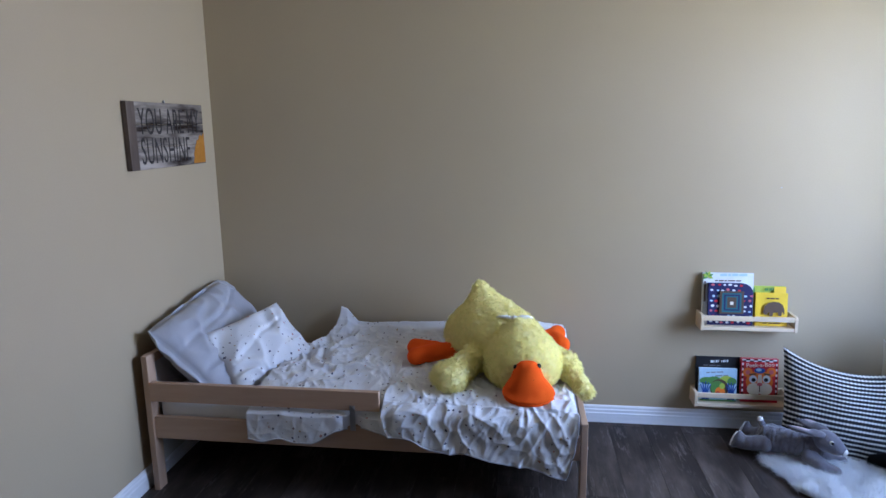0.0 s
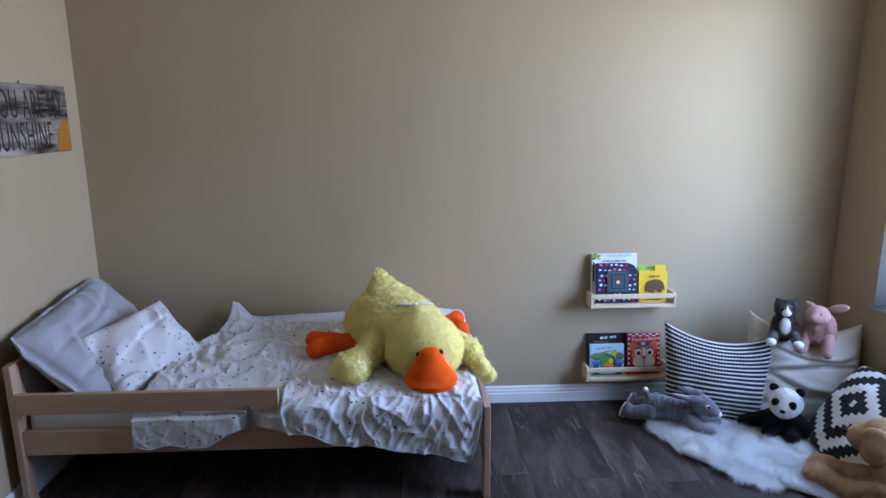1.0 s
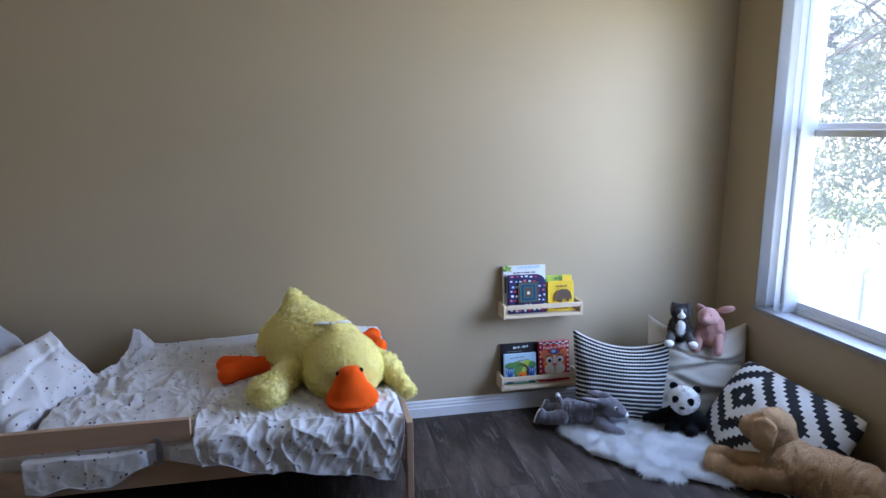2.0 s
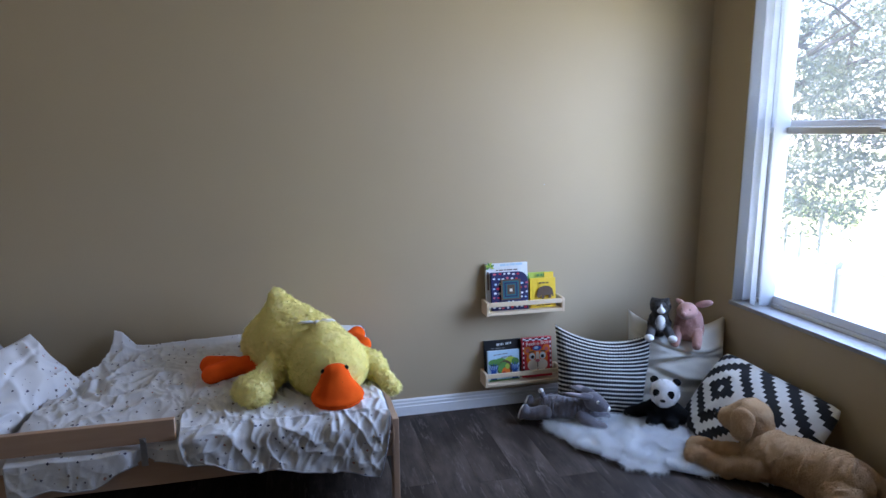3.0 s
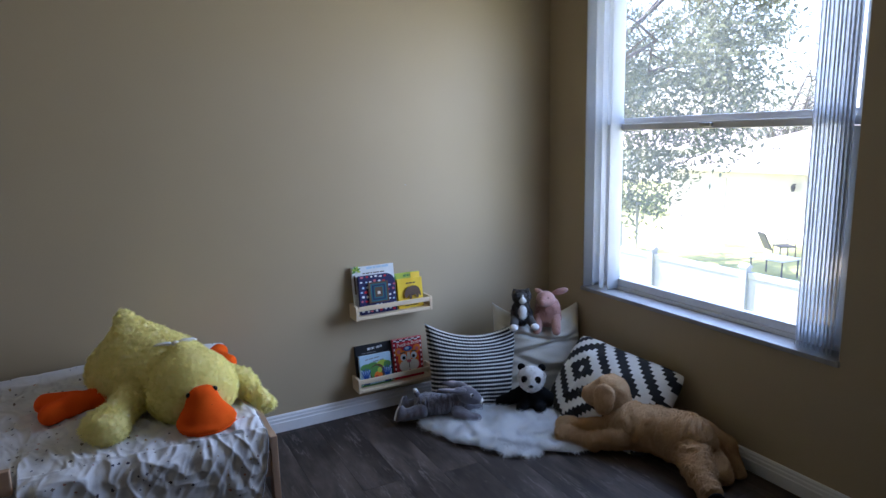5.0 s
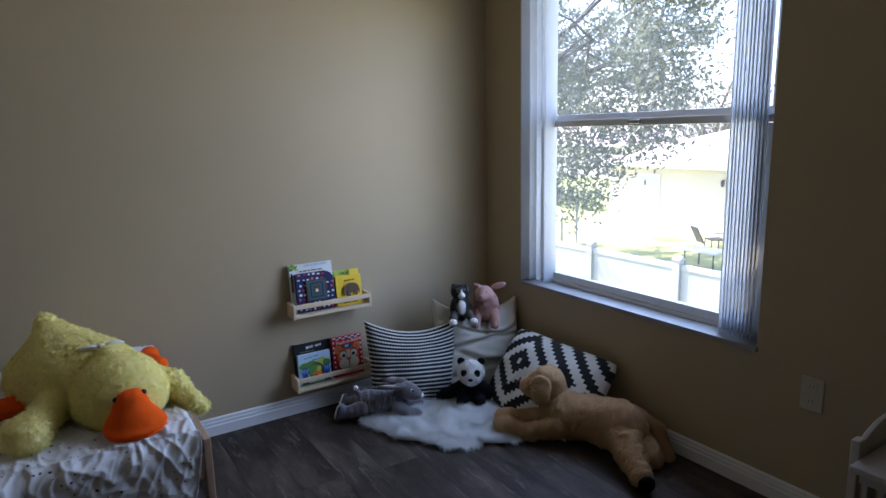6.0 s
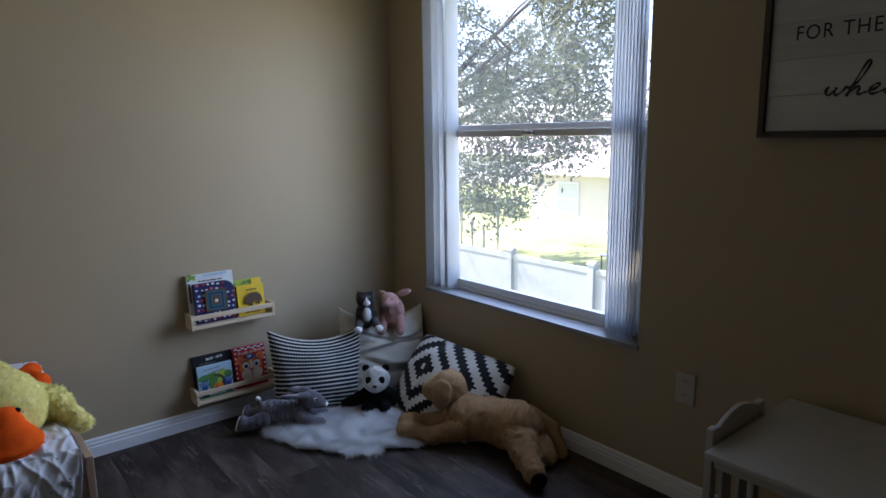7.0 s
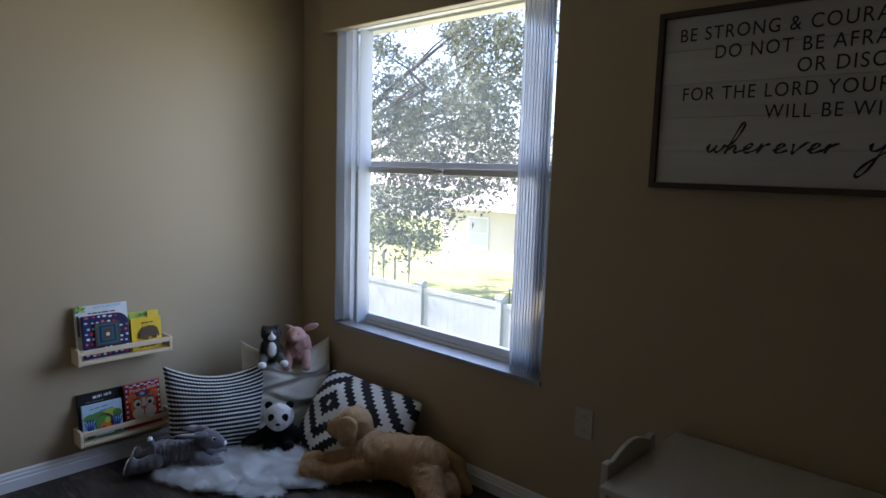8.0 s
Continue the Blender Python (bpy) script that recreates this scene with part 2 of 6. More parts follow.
def diamonds():
    """Stepped black and white diamond bands."""
    m, nt, bsdf = graph("stepped diamond print")
    sep = nt.nodes.new("ShaderNodeSeparateXYZ")
    nt.links.new(coords(nt, "UV"), sep.inputs[0])
    step = 0.021
    x = calc(nt, "MULTIPLY", calc(nt, "FLOOR", calc(nt, "DIVIDE", sep.outputs[0], step)), step)
    px = calc(nt, "ABSOLUTE", calc(nt, "SUBTRACT", x, -0.147))
    py = calc(nt, "ABSOLUTE", calc(nt, "SUBTRACT", sep.outputs[1], 0.035))
    ring = calc(nt, "FRACT", calc(nt, "DIVIDE", calc(nt, "ADD", calc(nt, "ADD", calc(nt, "MULTIPLY", px, 0.80), calc(nt, "MULTIPLY", py, 0.95)), 0.038), 0.104))
    black = calc(nt, "GREATER_THAN", ring, 0.5)
    stain = grain(nt, coords(nt, "UV"), 80, 3)
    nt.links.new(mix(nt, black, mix(nt, stain, (0.62, 0.61, 0.58), (0.74, 0.73, 0.70)), (0.012, 0.012, 0.014)), bsdf.inputs["Base Color"])
    bsdf.inputs["Roughness"].default_value = 0.9
    relief(nt, bsdf, stain, 0.3, 0.002)
    return m


DIAMONDS = diamonds()


def glass_material():
    m, nt, bsdf = graph("window glass")
    clear = nt.nodes.new("ShaderNodeBsdfTransparent")
    shine = nt.nodes.new("ShaderNodeBsdfGlossy")
    shine.inputs["Roughness"].default_value = 0.02
    lw = nt.nodes.new("ShaderNodeLayerWeight")
    gloss = calc(nt, "ADD", 0.03, calc(nt, "MULTIPLY", calc(nt, "POWER", lw.outputs["Facing"], 4.0), 0.5))
    mx = nt.nodes.new("ShaderNodeMixShader")
    nt.links.new(gloss, mx.inputs[0])
    nt.links.new(clear.outputs[0], mx.inputs[1])
    nt.links.new(shine.outputs[0], mx.inputs[2])
    # glare haze over the view, put into the glass as a faint translucent share
    haze = nt.nodes.new("ShaderNodeBsdfTranslucent")
    haze.inputs["Color"].default_value = (0.9, 0.92, 0.95, 1)
    hazed = nt.nodes.new("ShaderNodeMixShader")
    nt.links.new(calc(nt, "ADD", 0.010, calc(nt, "MULTIPLY", grain(nt, coords(nt), 2.5, 4), 0.006)), hazed.inputs[0])
    nt.links.new(mx.outputs[0], hazed.inputs[1])
    nt.links.new(haze.outputs[0], hazed.inputs[2])
    nt.links.new(hazed.outputs[0], nt.nodes["Material Output"].inputs["Surface"])
    return m


GLASS = glass_material()


def thin_material(name, front, through_col, share, rough=0.5, gloss=0.5):
    """A thin sheet that passes part of the light: vinyl vanes, leaves."""
    m, nt, bsdf = graph(name)
    v = coords(nt)
    n = grain(nt, v, 3.0, 3)
    nt.links.new(mix(nt, n, tuple(c * 0.75 for c in front), tuple(min(1, c * 1.2) for c in front)), bsdf.inputs["Base Color"])
    bsdf.inputs["Roughness"].default_value = rough
    bsdf.inputs["Specular IOR Level"].default_value = gloss
    tr = nt.nodes.new("ShaderNodeBsdfTranslucent")
    tr.inputs["Color"].default_value = (*through_col, 1)
    mx = nt.nodes.new("ShaderNodeMixShader")
    mx.inputs[0].default_value = share
    nt.links.new(bsdf.outputs[0], mx.inputs[1])
    nt.links.new(tr.outputs[0], mx.inputs[2])
    nt.links.new(mx.outputs[0], nt.nodes["Material Output"].inputs["Surface"])
    return m


YELLOW_TUFT = thin_material("yellow tufts", (1.0, 0.91, 0.46), (1.0, 0.94, 0.50), 0.6, 0.95, 0.05)
TAN_TUFT = thin_material("tan tufts", (0.62, 0.44, 0.255), (0.64, 0.46, 0.27), 0.5, 0.95, 0.05)
WHITE_TUFT = thin_material("white wool tufts", (0.92, 0.92, 0.92), (0.98, 0.98, 0.98), 0.55, 0.9, 0.1)
VANE = thin_material("vinyl vane", (0.64, 0.65, 0.67), (0.86, 0.88, 0.90), 0.34)
LEAF = thin_material("oak leaves", (0.10, 0.118, 0.085), (0.18, 0.205, 0.125), 0.42)
MOSS = thin_material("hanging moss", (0.52, 0.52, 0.48), (0.55, 0.55, 0.50), 0.5)
BARK = surface("oak bark", (0.06, 0.05, 0.042), (0.15, 0.13, 0.11), 3, 30, 0.9, 0.6, (1, 1, 0.3), deep=0.03)
LAWN = surface("lawn", (0.20, 0.25, 0.06), (0.38, 0.38, 0.13), 0.35, 9, 0.9, 0.5, deep=0.05)
FENCE = surface("white vinyl fence", (0.25, 0.27, 0.30), (0.33, 0.345, 0.37), 2, 30, 0.45, 0.05)
STUCCO = surface("pale yellow stucco", (0.66, 0.61, 0.52), (0.73, 0.68, 0.60), 1, 40, 0.85, 0.3)
STUCCO_WHITE = surface("white stucco", (0.66, 0.64, 0.60), (0.74, 0.72, 0.68), 1, 40, 0.85, 0.3)
SHINGLE = surface("pinkish grey shingles", (0.40, 0.34, 0.31), (0.52, 0.45, 0.41), 2, 30, 0.9, 0.4, odd=0.1)
DARK_GLASS = surface("dark house glass", (0.05, 0.06, 0.065), (0.09, 0.10, 0.11), 1, 20, 0.1, 0.0)
HOUSE_GLASS = surface("curtained house glass", (0.52, 0.54, 0.55), (0.62, 0.64, 0.65), 1, 20, 0.15, 0.0)
HEDGE = thin_material("hedge leaves", (0.05, 0.08, 0.035), (0.10, 0.16, 0.05), 0.25)
IRON = surface("dark patio metal", (0.03, 0.03, 0.03), (0.06, 0.055, 0.05), 6, 60, 0.5, 0.1)

# ---- building helpers ----


def part(name, bm, material, parent=None, label="", smooth=False):
    """One mesh object from a bmesh or a mesh, under a thing or a part."""
    if isinstance(bm, bmesh.types.BMesh):
        me = bpy.data.meshes.new(name)
        bm.to_mesh(me)
        bm.free()
    else:
        me = bm
    if material:
        me.materials.append(material)
    if smooth:
        me.shade_smooth()
    ob = new(name, me)
    if parent:
        ob.parent = parent
    if label:
        ob["label"] = label
    return ob


def thing(name, label, category, at=None, group="", kind=""):
    ob = new(name)
    ob.empty_display_size = 0.05
    if at is not None:
        ob.matrix_world = at if isinstance(at, Matrix) else Matrix.Translation(at)
    return tagged(ob, label, category, group, kind)


def box(x0, x1, y0, y1, z0, z1, bevel=0.0, bm=None, m=None):
    own = bmesh.new()
    bmesh.ops.create_cube(own, size=1.0)
    for v in own.verts:
        v.co = Vector((x0 + (v.co.x + 0.5) * (x1 - x0), y0 + (v.co.y + 0.5) * (y1 - y0), z0 + (v.co.z + 0.5) * (z1 - z0)))
    if bevel:
        bmesh.ops.bevel(own, geom=own.edges[:], offset=bevel, segments=2, profile=0.6, affect="EDGES")
    if m is not None:
        own.transform(m)
    if bm is None:
        return own
    tmp = bpy.data.meshes.new("t")
    own.to_mesh(tmp)
    own.free()
    bm.from_mesh(tmp)
    bpy.data.meshes.remove(tmp)
    return bm


def prism(outline, depth, m=None, bevel=0.0):
    """A flat outline in x, z pushed along y by depth."""
    bm = bmesh.new()
    face = bm.faces.new([bm.verts.new((x, 0, z)) for x, z in outline])
    out = bmesh.ops.extrude_face_region(bm, geom=[face])
    for g in out["geom"]:
        if isinstance(g, bmesh.types.BMVert):
            g.co.y += depth
    bmesh.ops.recalc_face_normals(bm, faces=bm.faces[:])
    if bevel:
        bmesh.ops.bevel(bm, geom=bm.edges[:], offset=bevel, segments=2, profile=0.6, affect="EDGES")
    if m is not None:
        bm.transform(m)
    return bm


def mesh(name, verts, faces):
    me = bpy.data.meshes.new(name)
    me.from_pydata([tuple(v) for v in verts], [], [tuple(f) for f in faces])
    me.update()
    return me


def tube(points, radii, sides=8):
    """A round tapered tube along points."""
    bm = bmesh.new()
    rings = []
    pts = [Vector(p) for p in points]
    for i, p in enumerate(pts):
        d = (pts[min(i + 1, len(pts) - 1)] - pts[max(i - 1, 0)]).normalized()
        q = d.to_track_quat("Z", "Y")
        rings.append([bm.verts.new(p + q @ Vector((math.cos(a) * radii[i], math.sin(a) * radii[i], 0))) for a in (2 * math.pi * k / sides for k in range(sides))])
    for a, b in zip(rings, rings[1:]):
        for k in range(sides):
            bm.faces.new((a[k], a[(k + 1) % sides], b[(k + 1) % sides], b[k]))
    bm.faces.new(rings[0][::-1])
    bm.faces.new(rings[-1])
    return bm


def lattice(p, seed=0):
    """Smooth value noise, 0 to 1, for an array of points."""
    i = np.floor(p).astype(np.int64)
    f = p - i
    f = f * f * (3 - 2 * f)
    total = np.zeros(len(p))
    for dx in (0, 1):
        for dy in (0, 1):
            for dz in (0, 1):
                h = (i[:, 0] + dx) * 374761393 + (i[:, 1] + dy) * 668265263 + (i[:, 2] + dz) * 1274126177 + seed * 974711
                h = (h ^ (h >> 13)) * 1103515245 % 2147483647
                h = (h ^ (h >> 11)) % 65536 / 65536.0
                w = (f[:, 0] if dx else 1 - f[:, 0]) * (f[:, 1] if dy else 1 - f[:, 1]) * (f[:, 2] if dz else 1 - f[:, 2])
                total += w * h
    return total


def ball(c, r, turn=(0, 0, 0)):
    return ("ball", np.array(c, float), np.array(r if hasattr(r, "__len__") else (r, r, r), float), np.array(Euler([radians(a) for a in turn]).to_matrix()))


def limb(a, b, ra, rb):
    return ("limb", np.array(a, float), np.array(b, float), ra, rb)


def plush(shapes, blend=0.03, cell=0.009, crease=0.0, crease_size=0.04, seed=1, along=None):
    """Verts and faces of soft stuffed shapes melted into each other."""
    lo, hi = np.full(3, 1e9), np.full(3, -1e9)
    for s in shapes:
        for c, r in (((s[1], s[2].max()),) if s[0] == "ball" else ((s[1], s[3]), (s[2], s[4]))):
            lo, hi = np.minimum(lo, c - r), np.maximum(hi, c + r)
    lo, hi = lo - 3 * cell, hi + 3 * cell
    n = np.ceil((hi - lo) / cell).astype(int) + 1
    axes = [lo[k] + cell * np.arange(n[k]) for k in range(3)]
    p = np.stack(np.meshgrid(*axes, indexing="ij"), -1).reshape(-1, 3)
    d = np.full(len(p), 9.0)
    for s in shapes:
        if s[0] == "ball":
            q = (p - s[1]) @ s[3]
            k0 = np.linalg.norm(q / s[2], axis=1)
            k1 = np.linalg.norm(q / s[2] ** 2, axis=1) + 1e-9
            di = k0 * (k0 - 1) / k1
        else:
            ab = s[2] - s[1]
            t = np.clip((p - s[1]) @ ab / (ab @ ab), 0, 1)
            di = np.linalg.norm(p - s[1] - t[:, None] * ab, axis=1) - (s[3] + (s[4] - s[3]) * t)
        h = np.clip(0.5 + 0.5 * (d - di) / blend, 0, 1)
        d = d * (1 - h) + di * h - blend * h * (1 - h)
    if crease:
        near = np.abs(d) < 0.05
        pn = p[near]
        if along is not None:
            ax = np.array(along, float) / np.linalg.norm(along)
            pn = pn + 2.2 * (pn @ ax)[:, None] * ax
        a = lattice(pn / crease_size + 0.8 * lattice(pn / crease_size * 0.6, seed + 3)[:, None], seed)
        d[near] += crease * (0.5 - np.abs(2 * a - 1)) + crease * 0.4 * (lattice(pn / crease_size * 2.3, seed + 5) - 0.5)
    d = d.reshape(n)
    inside = d < 0
    total, count = np.zeros((*(n - 1), 3)), np.zeros(n - 1)
    corners = [(i, j, k) for i in (0, 1) for j in (0, 1) for k in (0, 1)]

    def cut(c):
        return tuple(slice(c[k], n[k] - 1 + c[k]) for k in range(3))
    for ca in corners:
        for ax in range(3):
            if ca[ax] == 0:
                cb = tuple(1 if k == ax else ca[k] for k in range(3))
                da, db = d[cut(ca)], d[cut(cb)]
                cross = (da < 0) != (db < 0)
                t = np.where(cross, da / np.where(da == db, 1, da - db), 0)
                pos = np.zeros((*da.shape, 3)) + np.array(ca, float)
                pos[..., ax] += t
                total += np.where(cross[..., None], pos, 0)
                count += cross
    live = count > 0
    index = np.full(live.shape, -1)
    index[live] = np.arange(live.sum())
    cells = np.argwhere(live)
    verts = lo + cell * (cells + total[live] / count[live][:, None])
    faces = []
    for ax in range(3):
        b, c = (ax + 1) % 3, (ax + 2) % 3
        lowc = [slice(0, n[k]) for k in range(3)]
        highc = [slice(0, n[k]) for k in range(3)]
        lowc[ax], highc[ax] = slice(0, n[ax] - 1), slice(1, n[ax])
        a_in, b_in = inside[tuple(lowc)], inside[tuple(highc)]
        e = np.argwhere(a_in != b_in)
        e = e[(e[:, b] > 0) & (e[:, c] > 0) & (e[:, b] < n[b] - 1) & (e[:, c] < n[c] - 1)]
        flip = ~a_in[tuple(e.T)]
        quad = []
        for ob, oc in ((-1, -1), (0, -1), (0, 0), (-1, 0)):
            q = e.copy()
            q[:, b] += ob
            q[:, c] += oc
            quad.append(index[tuple(q.T)])
        quad = np.stack(quad, 1)
        quad[flip] = quad[flip][:, ::-1]
        faces.append(quad)
    return verts, np.concatenate(faces)


def soft(name, shapes, material, parent, label="", **options):
    v, f = plush(shapes, **options)
    return part(name, mesh(name, v, f), material, parent, label, smooth=True), v, f


def pile(v, f, count, length, width, lay=(0, 0, 0), mess=0.5, clump=0.05, seed=3, keep=None, swirl=1.0):
    """A mesh of many thin tapered tufts that grow from a surface."""
    rng = np.random.default_rng(seed)
    tri = np.concatenate([f[:, :3], f[:, [0, 2, 3]]]) if f.shape[1] == 4 else f
    a, b, c = v[tri[:, 0]], v[tri[:, 1]], v[tri[:, 2]]
    nrm = np.cross(b - a, c - a)
    area = np.linalg.norm(nrm, axis=1)
    pick = rng.choice(len(tri), count, p=area / area.sum())
    r1, r2 = np.sqrt(rng.random(count)), rng.random(count)
    p = a[pick] * (1 - r1)[:, None] + b[pick] * (r1 * (1 - r2))[:, None] + c[pick] * (r1 * r2)[:, None]
    up = nrm[pick] / (area[pick][:, None] + 1e-12)
    if keep is not None:
        sel = keep(p)
        p, up = p[sel], up[sel]
    m = len(p)
    curl = np.stack([lattice(p / clump, seed + k) - 0.5 for k in range(3)], 1) * 2.4 * swirl
    d = up * 0.75 + curl * mess * 1.5 + (rng.random((m, 3)) - 0.5) * mess + np.array(lay)
    d /= np.linalg.norm(d, axis=1)[:, None]
    ln = length * (0.6 + 0.7 * rng.random(m))[:, None]
    side = np.cross(d, up + (rng.random((m, 3)) - 0.5) * 0.5)
    side /= np.linalg.norm(side, axis=1)[:, None] + 1e-9
    bend = np.array(lay) * 0.6 + np.array((0, 0, -0.35)) + curl * mess
    mid = p + d * ln * 0.55
    tip = p + d * ln * 0.9 + bend * ln * 0.4
    w = width * (0.7 + 0.6 * rng.random(m))[:, None]
    verts = np.concatenate([p - side * w, p + side * w, mid + side * w * 0.7, mid - side * w * 0.7, tip])
    i = np.arange(m)
    quads = np.stack([i, i + m, i + 2 * m, i + 3 * m], 1).tolist()
    tris = np.stack([i + 3 * m, i + 2 * m, i + 4 * m], 1).tolist()
    return mesh("pile", verts, quads + tris)


def cushion(w, h, thick, pinch=0.06, wrinkle=0.006, size=0.09, seed=1, n=44, power=0.42, sag=0.0, lean=1.0, taper=0.0, flange=0.0, creases=(), blunt=0.0):
    """A stuffed square cushion with pointed corners; metres in its uv map.

    flange: the share of flat wavy border; creases: (height, depth, half width, slope) grooves that run across it; blunt rounds the corners."""
    g = np.linspace(-1, 1, n + 1)
    g = np.sign(g) * np.abs(g) ** 0.85
    u, v = np.meshgrid(g, g, indexing="ij")
    u, v = u.ravel(), v.ravel()
    x = w / 2 * u * (1 - pinch * (1 - v ** 2) * np.abs(u))
    y = h / 2 * v * (1 - pinch * (1 - u ** 2) * np.abs(v)) - sag * (1 - u ** 2) * np.clip(v, 0, 1)
    uf, vf = np.clip(u / (1 - flange), -1, 1), np.clip(v / (1 - flange), -1, 1)
    z = thick / 2 * ((1 - uf ** 2) * (1 - vf ** 2)) ** power
    wave = np.zeros_like(u)
    if flange:
        q = np.stack([u * 5, v * 5, np.full_like(u, seed)], 1)
        wave = np.clip((np.maximum(np.abs(u), np.abs(v)) - (1 - flange)) / flange, 0, 1) * (lattice(q, seed + 2) - 0.5) * 0.05
        z = z + 0.0015 * (np.maximum(np.abs(u), np.abs(v)) < 0.999)
    for cy, deep, half, slope in creases:
        line = cy + slope * u + 0.10 * np.sin(u * 2.6 + cy * 9) + 0.06 * (lattice(np.stack([u * 4, np.full_like(u, cy * 7), np.zeros_like(u)], 1), seed) - 0.5)
        dv = v - line
        z = z - deep * np.exp(-(dv / half) ** 2) * (1 - u ** 4) + 0.6 * deep * np.exp(-((dv - 1.7 * half) / (1.5 * half)) ** 2) * (1 - u ** 2) * (1 - v ** 2)
    z = np.maximum(z, 0)
    x = x * (1 - taper * np.clip(0.5 - v, 0, 1.5) / 1.5) * (1 - blunt * u ** 4 * v ** 4)
    y = y * (1 - blunt * u ** 4 * v ** 4)
    q = np.stack([x * lean / size, y / size, np.zeros_like(x)], 1)
    fold = (0.5 - np.abs(2 * lattice(q + 2 * lattice(q * 0.5, seed + 9)[:, None], seed) - 1)) * wrinkle * 2
    rim = np.clip(((1 - u ** 2) * (1 - v ** 2)) * 6, 0, 1)
    bm = bmesh.new()
    uv = bm.loops.layers.uv.new("uv")
    for s in (1, -1):
        vs = [bm.verts.new(c) for c in zip(x, y, s * (z + fold * rim) + wave)]
        for i in range(n):
            for j in range(n):
                ids = [i * (n + 1) + j, (i + 1) * (n + 1) + j, (i + 1) * (n + 1) + j + 1, i * (n + 1) + j + 1]
                fc = bm.faces.new([vs[k] for k in (ids if s > 0 else ids[::-1])])
                for lp, k in zip(fc.loops, ids if s > 0 else ids[::-1]):
                    lp[uv].uv = (w / 2 * u[k], h / 2 * v[k])
    bmesh.ops.remove_doubles(bm, verts=bm.verts[:], dist=1e-5)
    return bm


def basis(centre, xdir, ydir):
    """A pose whose x runs along xdir and whose y leans along ydir."""
    x = Vector(xdir).normalized()
    z = x.cross(Vector(ydir)).normalized()
    y = z.cross(x)
    return Matrix(((x.x, y.x, z.x, centre[0]), (x.y, y.y, z.y, centre[1]), (x.z, y.z, z.z, centre[2]), (0, 0, 0, 1)))


def words(name, body, size, m, material, parent, align="LEFT", shear=0.0, spread=1.0, stretch=1.0, depth=0.0008, thin=0.0):
    """Flat lettering as a mesh, in the built-in font."""
    cu = bpy.data.curves.new(name, "FONT")
    cu.body, cu.size, cu.align_x, cu.shear, cu.space_character, cu.extrude, cu.offset = body, size, align, shear, spread, depth, -thin
    tmp = new(name, cu)
    bpy.context.view_layer.update()
    me = bpy.data.meshes.new_from_object(tmp.evaluated_get(bpy.context.evaluated_depsgraph_get()))
    bpy.data.objects.remove(tmp)
    bpy.data.curves.remove(cu)
    bm = bmesh.new()
    bm.from_mesh(me)
    bpy.data.meshes.remove(me)
    # gather the connected pieces into letters by where they stand in the line
    todo, letters = set(bm.verts), []
    while todo:
        stack, piece = [todo.pop()], []
        while stack:
            v = stack.pop()
            piece.append(v)
            for e in v.link_edges:
                o = e.other_vert(v)
                if o in todo:
                    todo.remove(o)
                    stack.append(o)
        xs = [v.co.x - shear * v.co.y for v in piece]
        letters.append([min(xs), max(xs), piece])
    letters.sort(key=lambda q: q[0])
    joined = []
    for a, b, piece in letters:
        if joined and min(b, joined[-1][1]) - a > 0.5 * min(b - a, joined[-1][1] - joined[-1][0]):
            joined[-1][1] = max(b, joined[-1][1])
            joined[-1][2] += piece
        else:
            joined.append([a, b, piece])
    fit_to = m @ Matrix.Diagonal((stretch, 1, 1, 1))
    for a, b, piece in joined:
        ids = {v: k for k, v in enumerate(piece)}
        faces = {f for v in piece for f in v.link_faces}
        ob = mesh(name, [fit_to @ v.co for v in piece], [[ids[v] for v in f.verts] for f in faces])
        part(name, ob, material, parent)
    bm.free()


# ---- the room ----
T = 0.14           # wall thickness


def structure(name, bm, material, label, category):
    return tagged(part(name, bm, material), label, category, kind="structure")


structure("wall_back", box(-T, W + T + 0.06, 0, T, -0.1, HIGH), WALL, "smooth beige painted wall behind the bed", "wall")
structure("wall_left", box(-T, 0, DEPTH - T, 0, -0.1, HIGH), WALL, "smooth beige painted wall with a wooden sign", "wall")
structure("wall_behind", box(0, W, DEPTH - T, DEPTH, -0.1, HIGH), WALL, "plain beige painted wall", "wall")
structure("ceiling", box(-T, W + T + 0.06, DEPTH - T, T, HIGH, HIGH + 0.15), CEILING, "plain white ceiling", "ceiling")
# window wall with its opening
WY0, WY1, WZ0, WZ1 = -1.622, -0.290, 0.552, 2.10
T2 = 0.20
bm = box(W, W + T2, WY1, 0, -0.1, HIGH)
box(W, W + T2, DEPTH - T, WY0, -0.1, HIGH, bm=bm)
box(W, W + T2, WY0, WY1, -0.1, WZ0 - 0.02, bm=bm)
box(W, W + T2, WY0, WY1, WZ1, HIGH, bm=bm)
structure("wall_window", bm, WALL, "beige painted wall with one tall window", "wall")

structure("floor", box(-T, W, DEPTH, 0, -0.1, -0.012), SUBFLOOR, "dark smoky wood laminate floor", "floor")
floor_ob = bpy.data.objects["floor"]

